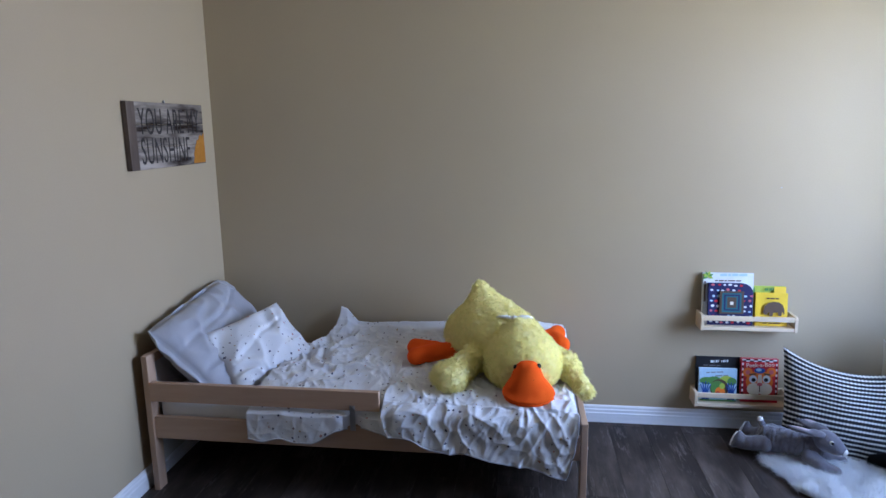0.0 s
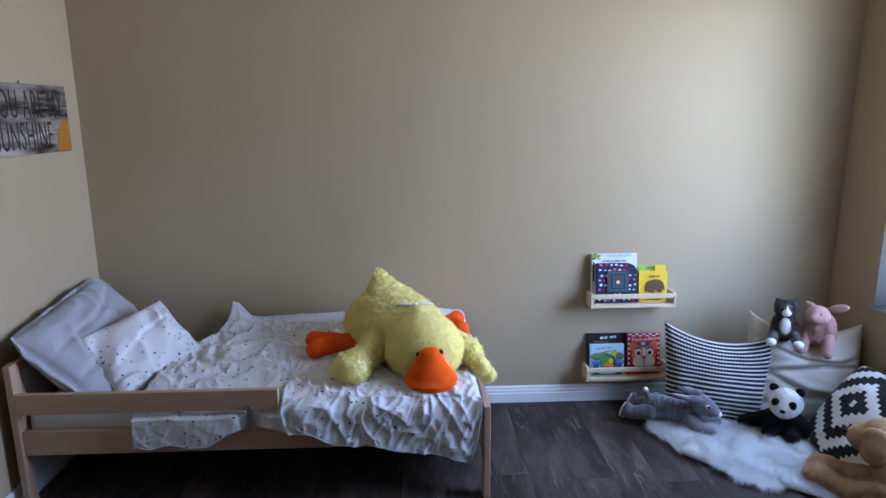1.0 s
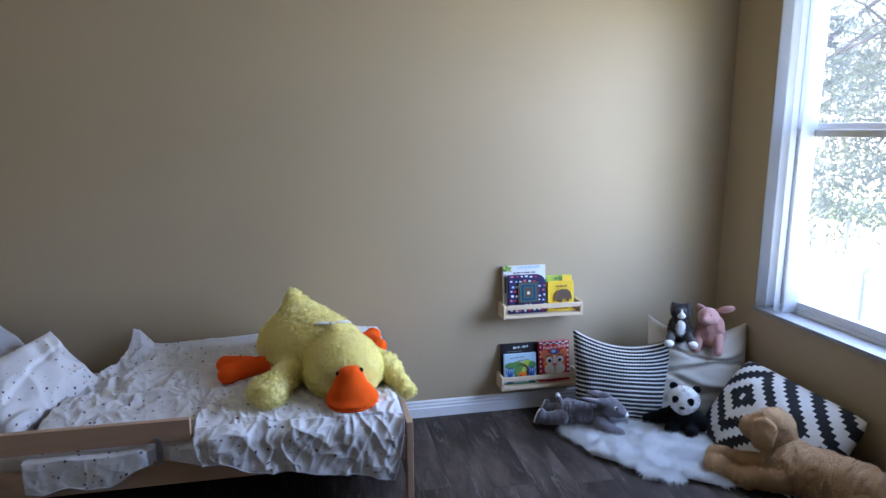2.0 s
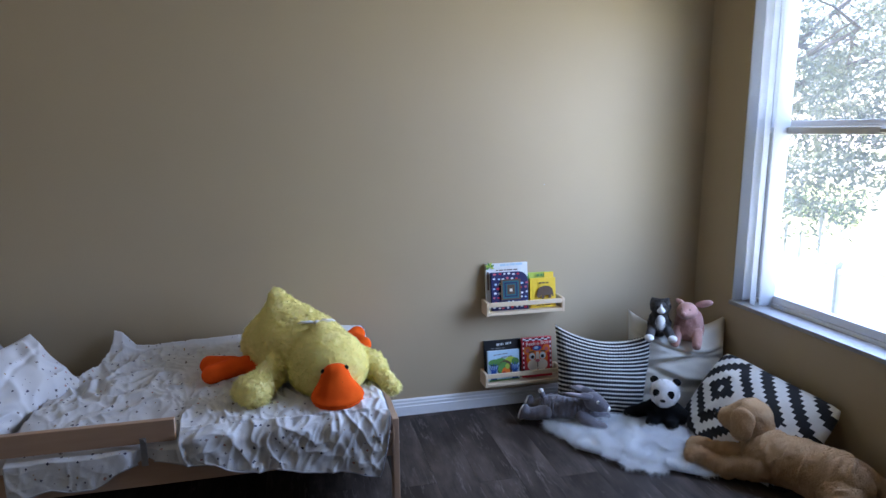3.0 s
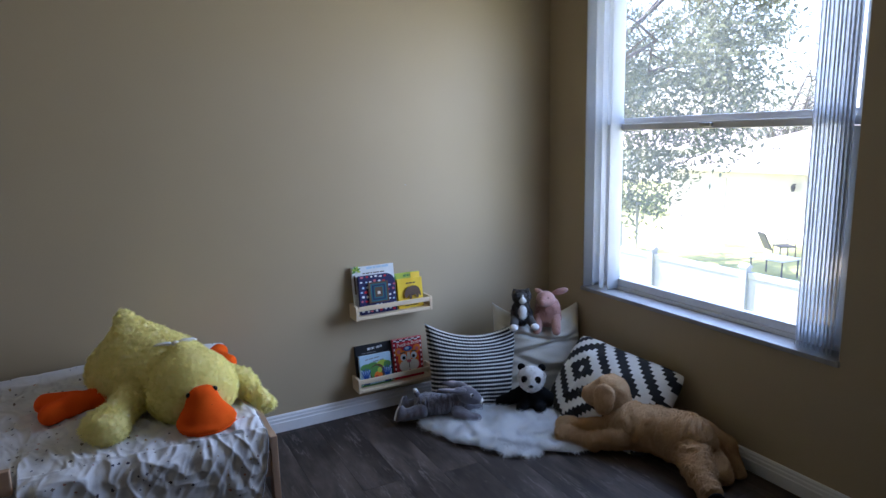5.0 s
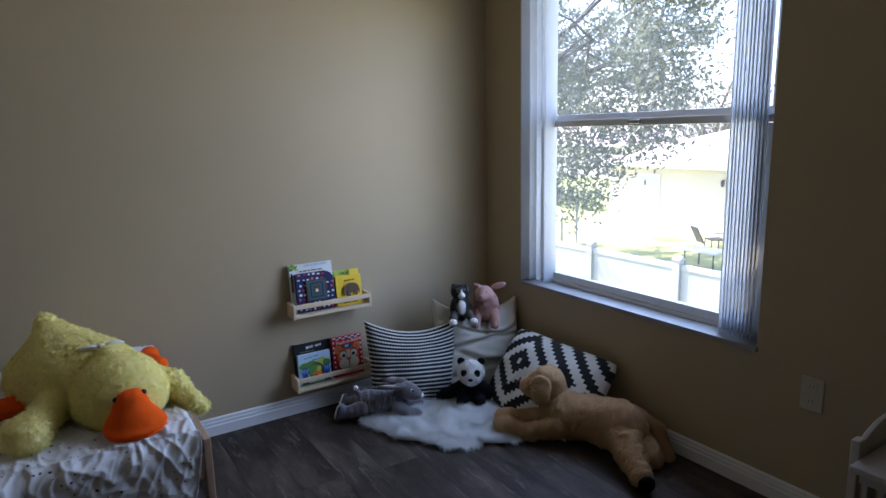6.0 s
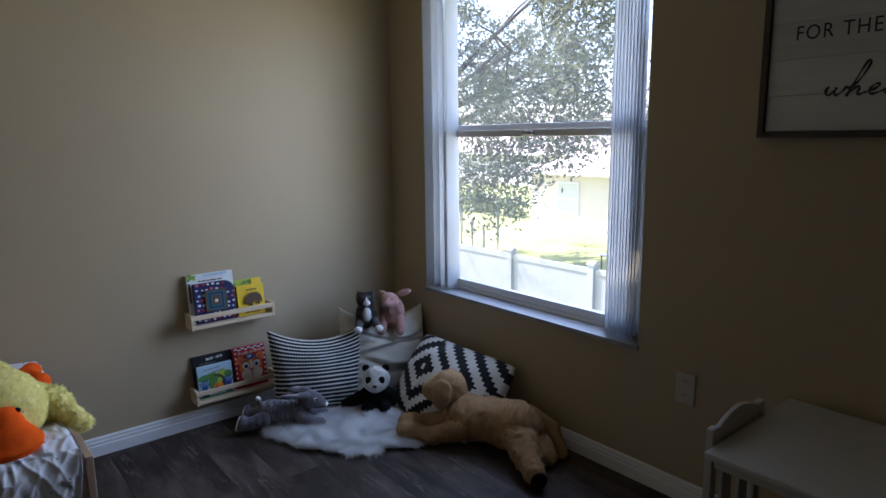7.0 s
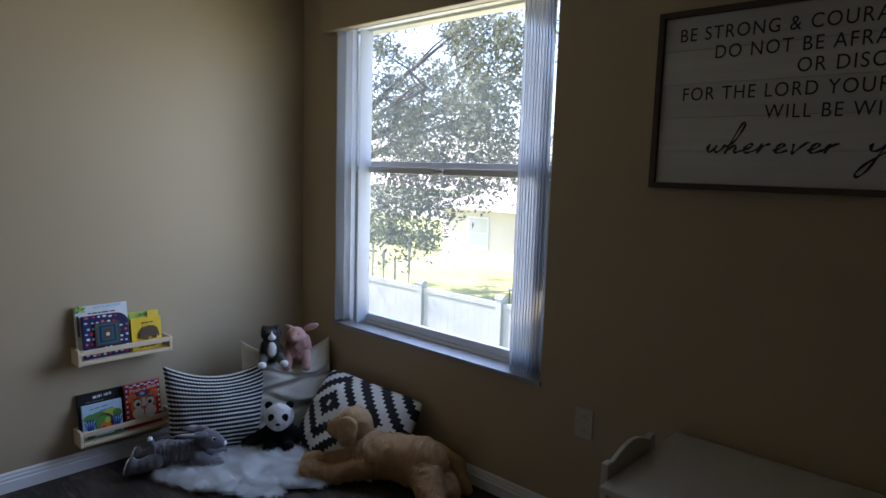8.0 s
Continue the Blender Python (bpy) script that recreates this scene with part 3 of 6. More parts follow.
# baseboards: a stepped moulding along each wall


def baseboard(name, length, m):
    prof = [(0, 0), (0.014, 0), (0.014, 0.046), (0.011, 0.050), (0.011, 0.062), (0.008, 0.067), (0.008, 0.076), (0.004, 0.083), (0, 0.083)]
    bm = bmesh.new()
    face = bm.faces.new([bm.verts.new((0, a, b)) for a, b in prof])
    out = bmesh.ops.extrude_face_region(bm, geom=[face])
    for g in out["geom"]:
        if isinstance(g, bmesh.types.BMVert):
            g.co.x += length
    bmesh.ops.recalc_face_normals(bm, faces=bm.faces[:])
    bm.transform(m)
    return structure(name, bm, TRIM, "white moulded baseboard along the floor", "baseboard")


baseboard("baseboard_back", W - 0.032, pose(W - 0.016, 0, 0, 0, 0, 180))
baseboard("baseboard_left", -DEPTH - 0.032, pose(0, -0.016, 0, 0, 0, -90))
baseboard("baseboard_window", -DEPTH - 0.032, pose(W, DEPTH + 0.016, 0, 0, 0, 90))
baseboard("baseboard_behind", W - 0.032, pose(0.016, DEPTH, 0))

# ---- window ----
window = thing("window_1", "white single-hung window over a marble sill, daylight behind", "window", (W, WY0, WZ0), kind="structure")
inv = Matrix.Translation((-W, -WY0, -WZ0))


def wpart(name, bm, material, label="", parent=None):
    bm.transform(inv)
    return part(name, bm, material, parent or window, label)


GX = W + 0.125     # plane of the glass
wpart("window_sill", box(W - 0.012, GX + 0.05, WY0 - 0.004, WY1 + 0.004, WZ0 - 0.02, WZ0, 0.003), SILL, "pale marble sill")
bm = box(GX - 0.03, GX + 0.04, WY1 - 0.045, WY1, WZ0, WZ1, 0.003)
box(GX - 0.03, GX + 0.04, WY0, WY0 + 0.045, WZ0, WZ1, 0.003, bm)
box(GX - 0.03, GX + 0.04, WY0 + 0.045, WY1 - 0.045, WZ1 - 0.04, WZ1, 0.003, bm)
box(GX - 0.03, GX + 0.04, WY0 + 0.045, WY1 - 0.045, WZ0, WZ0 + 0.018, 0.003, bm)
wpart("window_frame", bm, VINYL)
sash = box(GX - 0.022, GX + 0.005, WY1 - 0.10, WY1 - 0.046, WZ0 + 0.019, 1.352, 0.003)
box(GX - 0.022, GX + 0.005, WY0 + 0.046, WY0 + 0.10, WZ0 + 0.019, 1.352, 0.003, sash)
box(GX - 0.024, GX + 0.005, WY0 + 0.10, WY1 - 0.10, WZ0 + 0.019, WZ0 + 0.055, 0.004, sash)
box(GX - 0.028, GX + 0.005, WY0 + 0.046, WY1 - 0.046, 1.353, 1.385, 0.004, sash)
lower = wpart("lower_sash", sash, VINYL)
up = box(GX + 0.008, GX + 0.034, WY1 - 0.085, WY1 - 0.046, 1.365, WZ1 - 0.041, 0.003)
box(GX + 0.008, GX + 0.034, WY0 + 0.046, WY0 + 0.085, 1.365, WZ1 - 0.041, 0.003, up)
box(GX + 0.008, GX + 0.036, WY0 + 0.085, WY1 - 0.085, 1.375, 1.412, 0.004, up)
upper = wpart("upper_sash", up, VINYL)
for nm, z0, z1, gx, par in (("pane", WZ0 + 0.05, 1.36, GX - 0.01, lower), ("pane", 1.40, WZ1 - 0.04, GX + 0.02, upper)):
    pane = wpart(nm, box(gx, gx + 0.004, WY0 + 0.08, WY1 - 0.08, z0, z1), GLASS, "clear glass", par)
    pane.visible_shadow = False
wpart("sash_lock", box(GX - 0.045, GX - 0.028, -0.98, -0.92, 1.36, 1.378, 0.004), STEEL)

# white plaster lining of the opening
for nm, bm in (("window_reveal_left", box(W + 0.004, GX - 0.031, WY1 - 0.004, WY1, WZ0, WZ1)), ("window_reveal_right", box(W + 0.004, GX - 0.031, WY0, WY0 + 0.004, WZ0, WZ1)), ("window_reveal_top", box(W + 0.004, GX - 0.031, WY0 + 0.0041, WY1 - 0.0041, WZ1 - 0.004, WZ1))):
    structure(nm, bm, TRIM, "white plaster lining of the window opening", "window reveal")

# vertical blind: valance, vanes drawn to both ends
blind = thing("vertical_blind", "white vinyl vertical blind drawn open to both sides", "blind", (W, WY0, WZ0))


def bpart(name, bm, material, label=""):
    bm.transform(inv)
    return part(name, bm, material, blind, label, smooth=False)


bpart("valance", box(W - 0.05, W - 0.002, WY0 - 0.06, WY1 + 0.06, WZ1 - 0.042, WZ1 + 0.09, 0.005), WALL, "beige valance over the vanes")
bpart("head_rail", box(W + 0.03, W + 0.07, WY0 + 0.01, WY1 - 0.01, WZ1 - 0.035, WZ1 - 0.003, 0.003), VINYL)


def vane(x, y, turn, bow=0.012, wide=0.089):
    """One bowed vinyl strip hanging from the rail."""
    bm = bmesh.new()
    rows_ = []
    for z in (WZ0 + 0.008, WZ0 + 0.03, 1.2, WZ1 - 0.04):
        ring = []
        for k in range(9):
            s = k / 8 - 0.5
            ring.append(bm.verts.new((s * wide, bow * (1 - 4 * s * s), z)))
        rows_.append(ring)
    for a, b in zip(rows_, rows_[1:]):
        for k in range(8):
            bm.faces.new((a[k], a[k + 1], b[k + 1], b[k]))
    bmesh.ops.solidify(bm, geom=bm.faces[:], thickness=0.0012)
    bm.transform(pose(x, y, 0, 0, 0, turn))
    ob = bpart("vane", bm, VANE)
    ob.data.shade_smooth()


vane(W + 0.058, -0.345, 4, 0.010)
vane(W + 0.020, -0.412, 80, 0.004, 0.046)
vane(W + 0.068, -0.446, 3, -0.004)
for k in range(10):
    vane(W + 0.050 + 0.0015 * math.sin(k * 2.1), -1.442 - 0.0142 * k, 24 + 1.5 * math.sin(k * 1.7), 0.010)

# ---- bed ----
bed = thing("toddler_bed", "low beech toddler bed with white end panels against the wall", "bed", (0, 0, 0))
BF, BB = -0.785, -0.035            # front and back faces
for y0, y1 in ((BF, BF + 0.052), (BB - 0.052, BB)):
    part("head_post", box(0.040, 0.064, y0, y1, 0, 0.555, 0.003), BEECH_UP, bed)
    part("foot_post", box(1.680, 1.704, y0, y1, 0, 0.365, 0.003), BEECH_UP, bed)
part("head_rail", box(0.041, 0.063, BF + 0.0525, BB - 0.0525, 0.515, 0.553, 0.003), BEECH_IN, bed)
part("head_panel", box(0.047, 0.057, BF + 0.0525, BB - 0.0525, 0.10, 0.5145), WHITE_WOOD, bed, "white fibreboard panel")
part("foot_rail", box(1.681, 1.703, BF + 0.0525, BB - 0.0525, 0.325, 0.363, 0.003), BEECH_IN, bed)
part("foot_panel", box(1.687, 1.697, BF + 0.0525, BB - 0.0525, 0.10, 0.3245), WHITE_WOOD, bed, "white fibreboard panel")
part("side_rail", box(0.0645, 1.6795, BF + 0.010, BF + 0.032, 0.218, 0.308, 0.003), BEECH, bed)
part("side_rail", box(0.0645, 1.6795, BB - 0.032, BB - 0.010, 0.218, 0.308, 0.003), BEECH, bed)
rail = part("guard_rail", box(0.0645, 0.957, BF - 0.003, BF + 0.019, 0.377, 0.452, 0.003), BEECH, bed)
part("bracket", box(0.847, 0.867, BF - 0.0065, BF - 0.0035, 0.300, 0.398, 0.001), STEEL, bed, "flat steel bracket")
part("bolt", tube([(0.857, BF - 0.010, 0.390), (0.857, BF - 0.0067, 0.390)], [0.006, 0.007], 10), STEEL, bed)
part("bolt", tube([(1.7045, BF + 0.026, 0.262), (1.708, BF + 0.026, 0.262)], [0.007, 0.006], 10), STEEL, bed)
for k in range(12):
    part("bed_slat", box(0.14 + k * 0.128, 0.20 + k * 0.128, BF + 0.033, BB - 0.033, 0.232, 0.244), BEECH_IN, bed)


def mattress_mesh():
    bm = box(0.07, 1.672, BF + 0.04, BB - 0.012, 0.246, 0.372, 0.03)
    bmesh.ops.subdivide_edges(bm, edges=[e for e in bm.edges if e.calc_length() > 0.3], cuts=40, use_grid_fill=True)
    for v in bm.verts:
        d = noise.noise(v.co * 9) * 0.004 + noise.noise(v.co * 28) * 0.0015
        v.co += Vector((0, d if v.co.y < -0.4 else -d, d))
    return bm


mattress = tagged(part("mattress", mattress_mesh(), SHEET, smooth=True), "thin mattress in a white fitted sheet on the bed", "mattress")


def duvet_mesh():
    """A rumpled cover: rises at the wall, lies over the mattress and hangs over the front."""
    nu, nv = 300, 230
    u, v = np.meshgrid(np.linspace(0, 1, nu), np.linspace(0, 1, nv), indexing="ij")
    u, v = u.ravel(), v.ravel()
    x = (0.60 - 0.15 * np.clip(v / 0.6, 0, 1)) * (1 - u) + (1.668 + 0.010 * np.sin(v * 9) - 0.045 * np.clip((v - 0.72) / 0.28, 0, 1)) * u
    # height of the hanging hem along the bed
    hem = np.interp(x, [0.45, 0.52, 0.70, 0.82, 0.90, 1.0, 1.22, 1.42, 1.55, 1.635, 1.70], [0.255, 0.247, 0.255, 0.300, 0.310, 0.292, 0.245, 0.205, 0.185, 0.160, 0.20])
    top = 0.408 + 0.020 * np.interp(x, [0.45, 0.7, 1.2, 1.7], [0, 0.6, 1, 0.7])
    rise = np.interp(x, [0.55, 0.60, 0.63, 0.68, 0.75, 1.1, 1.5, 1.67], [0.07, 0.125, 0.115, 0.05, 0.045, 0.055, 0.07, 0.055])
    y_edge = np.interp(x, [0.45, 0.90, 0.99, 1.7], [-0.742, -0.742, -0.752, -0.752])
    a1, a2 = 0.10, 0.70
    y, z = np.zeros_like(x), np.zeros_like(x)
    ph = np.clip(v / a1, 0, 1)
    y_back = -0.028 - 0.085 * ph
    z_back = top + rise * (1 - ph) ** 1.6
    flat = np.clip((v - a1) / (a2 - a1), 0, 1)
    y_top = -0.113 + (y_edge + 0.113) * flat
    z_top = top - 0.022 * flat ** 3
    h = np.clip((v - a2) / (1 - a2), 0, 1)
    z_hang = (top - 0.022) * (1 - h) + hem * h
    out = np.clip(h * 5, 0, 1)
    tuck = np.where(x < 0.965, np.where(z_hang > 0.372, -0.003, -0.052 * np.clip((0.372 - z_hang) / 0.02, 0, 1)), -0.046 * out)
    tuck = tuck * (1 - 0.75 * np.exp(-((x - 0.857) / 0.035) ** 2))
    y_hang = y_edge + tuck
    y = np.where(v < a1, y_back, np.where(v < a2, y_top, y_hang))
    z = np.where(v < a1, z_back, np.where(v < a2, z_top, z_hang))
    # round the front edge: a soft bend from the top to the hang
    v0, v1 = a2 - 0.09, a2 + 0.10
    f0, h1 = (v0 - a1) / (a2 - a1), (v1 - a2) / (1 - a2)
    ya, za = -0.113 + (y_edge + 0.113) * f0, top - 0.022 * f0 ** 3
    zb = (top - 0.022) * (1 - h1) + hem * h1
    yb = np.where(x < 0.965, np.where(v < a2, y_edge, y_hang), y_edge - 0.046)
    b = np.clip((v - v0) / (v1 - v0), 0, 1)
    bend = (v > v0) & (v < v1) & (x > 0.955)
    y = np.where(bend, (1 - b) ** 2 * ya + 2 * b * (1 - b) * yb + b * b * yb, y)
    z = np.where(bend, (1 - b) ** 2 * za + 2 * b * (1 - b) * za + b * b * zb, z)
    ang = np.clip((v - v0) / (v1 - v0), 0, 1) * (math.pi / 2)
    # folds: slanting drapes on the hem, soft crumples on top
    drop = np.where(v < a2, y + 0.75, 0.75 + (y_edge - y) + (top - z))
    p1 = np.stack([x / 0.075 + drop * 2.2 + 0.5 * np.sin(drop * 9), drop / 0.34, np.zeros_like(x)], 1)
    p2 = np.stack([x / 0.12, y / 0.10, z / 0.14], 1)
    p3 = np.stack([x / 0.035 + drop * 9, drop / 0.09, np.zeros_like(x)], 1)
    warp = lattice(p2 * 0.7, 4)[:, None] * 2.6
    ridge1 = 1 - np.abs(2 * lattice(p1 + warp * 0.35, 1) - 1)
    ridge2 = 1 - np.abs(2 * lattice(p2 + warp, 2) - 1)
    ridge3 = 1 - np.abs(2 * lattice(p3 + warp, 3) - 1)
    front = np.clip((v - 0.50) / 0.16, 0, 1)
    free = np.where(x < 0.965, 0.35, 1.0)
    p4 = np.stack([x / 0.055 + 0.6 * drop / 0.05, drop / 0.075 - x * 4, np.full_like(x, 7.3)], 1)
    ridge4 = 1 - np.abs(2 * lattice(p4 + warp * 0.6, 6) - 1)
    # plump crumples with sharp valleys between them, slanting down the front
    sx, sd = x - 0.42 * drop, drop + 0.25 * x
    bend_ = (lattice(np.stack([x / 0.13, drop / 0.11, np.full_like(x, 4.4)], 1), 21) - 0.5) * 2.2
    puff1 = np.abs(2 * lattice(np.stack([sx / 0.075 + bend_, sd / 0.19 + 0.5 * bend_, np.full_like(x, 1.7)], 1), 22) - 1)
    puff2 = np.abs(2 * lattice(np.stack([sx / 0.038 + 1.2 * bend_, sd / 0.13, np.full_like(x, 5.1)], 1), 23) - 1)
    puff3 = np.abs(2 * lattice(np.stack([(x + 0.5 * drop) / 0.034 - bend_, drop / 0.05, np.full_like(x, 8.2)], 1), 24) - 1)
    # thin raised wrinkles over it
    crimp1 = 1 - np.abs(2 * lattice(np.stack([sx / 0.058 + 1.3 * bend_, sd / 0.13 + bend_, np.full_like(x, 3.3)], 1), 25) - 1)
    crimp2 = 1 - np.abs(2 * lattice(np.stack([(x + 0.3 * drop) / 0.030 + bend_, drop / 0.062, np.full_like(x, 6.6)], 1), 26) - 1)
    crimp = 0.0105 * crimp1 ** 3.5 + 0.0065 * crimp2 ** 3.5
    billow = 0.009 * puff1 + 0.006 * puff2 + 0.003 * puff3 + crimp
    disp = front * free * 0.72 * (billow + 0.005 * ridge1 ** 2 + 0.005 * ridge3 ** 2.5 + 0.008 * ridge4 ** 2.5) + (1 - front) * (0.009 * ridge2 ** 2 + 0.006 * ridge3 ** 3 + 0.007 * ridge4 ** 3 + 0.004 * puff2 + 0.55 * crimp)
    left = np.clip((0.95 - x) / 0.4, 0, 1) * (1 - front)
    disp += left * 0.020 * ridge2 ** 2
    disp *= 1 - 0.8 * np.exp(-((x - 0.857) / 0.035) ** 2) * front
    long = 1 - np.abs(2 * lattice(np.stack([x / 0.32, y / 0.028 + 0.6 * np.sin(x * 6), np.full_like(x, 2.0)], 1), 12) - 1)
    disp += np.clip(1 - v / 0.24, 0, 1) * 0.017 * long ** 2
    disp *= np.clip(v * 14, 0.2, 1)
    z += disp * np.cos(ang) * 1.0
    y -= disp * np.sin(ang) * 0.9
    wob = (lattice(np.stack([x * 14, y * 0 + 3, z * 0], 1), 8) - 0.5) * 0.022
    z += np.where(h > 0, h * wob, 0)
    # the end beyond the last fold turns down over the foot rail
    endf = np.clip((x - 1.64) / 0.03, 0, 1)
    z -= endf ** 2 * 0.016 * (v < a2)
    hem_line = [(x[i * nv + nv - 1], y[i * nv + nv - 1] - 0.001, z[i * nv + nv - 1]) for i in range(0, nu, 3)] + [(x[(nu - 1) * nv + j] + 0.001, y[(nu - 1) * nv + j], z[(nu - 1) * nv + j]) for j in range(nv - 4, int(nv * 0.60), -3)]
    me = mesh("duvet", np.stack([x, y, z], 1), [(i * nv + j, i * nv + j + 1, (i + 1) * nv + j + 1, (i + 1) * nv + j) for i in range(nu - 1) for j in range(nv - 1)])
    lay = me.uv_layers.new(name="uv")
    ids = np.zeros(len(me.loops), dtype=np.int32)
    me.loops.foreach_get("vertex_index", ids)
    uv = np.stack([x[ids], -drop[ids]], 1).astype(np.float32)
    lay.data.foreach_set("uv", uv.ravel())
    bm = bmesh.new()
    bm.from_mesh(me)
    bmesh.ops.recalc_face_normals(bm, faces=bm.faces[:])
    bmesh.ops.solidify(bm, geom=bm.faces[:], thickness=0.005)
    return bm, tube(hem_line, [0.0020] * len(hem_line), 6)


cover_mesh, hem_mesh = duvet_mesh()
duvet = tagged(part("duvet", cover_mesh, SPRINKLED, smooth=True), "rumpled white duvet with tiny coloured marks, hanging over the bed", "duvet")
part("hem", hem_mesh, GREY_COTTON, duvet, "narrow grey-white hem", smooth=True)

pillow = part("pillow", cushion(0.68, 0.47, 0.17, 0.05, 0.014, 0.11, 5, 110, 0.44, blunt=0.06, flange=0.07, creases=((0.45, 0.010, 0.06, 0.25), (-0.40, 0.012, 0.07, -0.2))), GREY_COTTON, smooth=True)
pillow.matrix_world = basis((0.185, -0.415, 0.500), (-0.02, 0.63, 0.055), (-0.66, 0.05, 0.75))
tagged(pillow, "plump lilac grey cotton pillow leaning on the headboard", "pillow")
small = part("toddler_pillow", cushion(0.42, 0.31, 0.14, 0.09, 0.014, 0.075, 7, 80, 0.44, creases=((0.1, 0.006, 0.07, 0.3),)), SPRINKLED, smooth=True)
small.matrix_world = basis((0.365, -0.455, 0.489), (0.42, 0.80, 0.10), (-0.66, 0.20, 0.62))
tagged(small, "small white printed pillow leaning on the grey pillow", "pillow")

# ---- plush duck on the bed ----
duck = thing("plush_duck", "big fluffy yellow plush duck with orange bill lying on the duvet", "plush toy", (1.36, -0.42, 0.43))
DI = Matrix.Translation((-1.36, 0.42, -0.43))


def dsoft(name, shapes, material, label="", parent=duck, **options):
    v, f = plush(shapes, **options)
    v = v - np.array((1.36, -0.42, 0.43)) if parent is duck else v
    return part(name, mesh(name, v, f), material, parent, label, smooth=True), v, f


body, bv, bf = dsoft("body", [ball((1.320, -0.30, 0.535), (0.178, 0.172, 0.118)), limb((1.332, -0.29, 0.555), (1.288, -0.232, 0.702), 0.150, 0.036),
                              ball((1.40, -0.43, 0.54), (0.165, 0.15, 0.115))], YELLOW_FUR, blend=0.07, cell=0.0050, crease=0.0095, crease_size=0.0155)
part("body_fur", pile(bv, bf, 130000, 0.0095, 0.0006, (0, -0.1, -0.15), 0.80, 0.0095, 5, swirl=0.95), YELLOW_TUFT, duck)
head, hv, hf = dsoft("head", [ball((1.472, -0.575, 0.508), (0.150, 0.125, 0.118)), ball((1.468, -0.56, 0.57), (0.10, 0.09, 0.062)), limb((1.466, -0.55, 0.575), (1.455, -0.525, 0.632), 0.078, 0.030)], YELLOW_FUR, blend=0.05, cell=0.0050, crease=0.0035, crease_size=0.012)
part("head_fur", pile(hv, hf, 70000, 0.0085, 0.0005, (0, -0.2, -0.3), 0.70, 0.009, 6, swirl=0.6), YELLOW_TUFT, duck)
for shapes, seed in (([limb((1.305, -0.500, 0.515), (1.225, -0.625, 0.475), 0.060, 0.048), ball((1.190, -0.645, 0.470), (0.062, 0.058, 0.050)), ball((1.215, -0.680, 0.460), (0.044, 0.040, 0.040))], 7),
                     ([limb((1.57, -0.50, 0.515), (1.64, -0.55, 0.490), 0.050, 0.042), limb((1.64, -0.55, 0.490), (1.708, -0.63, 0.420), 0.038, 0.029)], 8)):
    wing, wv, wf = dsoft("wing", shapes, YELLOW_FUR, blend=0.04, cell=0.0045, crease=0.008, crease_size=0.014)
    part("wing_fur", pile(wv, wf, 22000, 0.0115, 0.0006, (0, -0.2, -0.2), 0.9, 0.010, seed, swirl=0.9), YELLOW_TUFT, duck)
dsoft("bill", [ball((1.495, -0.718, 0.447), (0.097, 0.058, 0.018), (24, 0, 4)), ball((1.493, -0.706, 0.468), (0.074, 0.046, 0.040), (16, 0, 4)), ball((1.490, -0.694, 0.506), (0.052, 0.036, 0.038), (0, 0, 4)), ball((1.489, -0.688, 0.532), (0.038, 0.028, 0.024), (0, 0, 4))],
      ORANGE_FELT, "orange felt bill", blend=0.030, cell=0.006, crease=0.002)
dsoft("lower_bill", [ball((1.496, -0.716, 0.433), (0.093, 0.056, 0.010), (20, 0, 4))], ORANGE_FELT, "orange felt lower bill", blend=0.02, cell=0.005)
for ex, ey, ez in ((1.448, -0.698, 0.534), (1.530, -0.694, 0.540)):
    dsoft("eye", [ball((ex, ey, ez), 0.0095)], BLACK_GLOSS, "black bead eye", blend=0.01, cell=0.003)
for cx, cy, cz, ang in ((1.105, -0.385, 0.462, 10), (1.605, -0.165, 0.462, 75)):
    ca, sa = math.cos(radians(ang)), math.sin(radians(ang))
    toes = [ball((cx - 0.03 * ca, cy - 0.03 * sa, cz + 0.002), (0.070, 0.066, 0.028), (0, 0, ang))]
    for s in (-0.056, 0.056):
        toes.append(limb((cx, cy + 0.3 * s, cz + 0.006), (cx - 0.080 * ca - s * sa, cy - 0.080 * sa + s * ca, cz + 0.006), 0.038, 0.036))
    toes.append(limb((cx, cy, cz), (cx + 0.08 * ca, cy + 0.05 * sa, cz + 0.01), 0.036, 0.038))
    dsoft("foot", toes, ORANGE_FELT, "orange plush foot", blend=0.012, cell=0.006, crease=0.002)
# a flattened bow of sheer ribbon: a knot, two loops and two short tails
knot = (1.438, -0.492, 0.656)
bow = tube([(knot[0] - 0.012, knot[1], knot[2]), knot, (knot[0] + 0.012, knot[1], knot[2])], [0.006, 0.010, 0.006], 10)
for side, rise_ in ((-1, 0.010), (1, 0.016)):
    for reach_, lift, wide_ in ((0.070, rise_, 0.012), (0.055, -0.004, 0.009)):
        loop = tube([knot, (knot[0] + side * reach_ * 0.4, knot[1] + 0.004, knot[2] + lift), (knot[0] + side * reach_ * 0.8, knot[1] + 0.008, knot[2] + lift * 0.6), (knot[0] + side * reach_, knot[1] + 0.008, knot[2] - 0.004)], [0.004, wide_, wide_ * 0.9, 0.005], 10)
        loop.transform(Matrix.Translation(knot) @ Matrix.Diagonal((1, 0.8, 0.42, 1)) @ Matrix.Translation([-q for q in knot]))
        own = bpy.data.meshes.new("t")
        loop.to_mesh(own)
        loop.free()
        bow.from_mesh(own)
        bpy.data.meshes.remove(own)
bow.transform(DI)
part("ribbon", bow, RIBBON, duck, "sheer white neck ribbon tied in a bow", smooth=True)
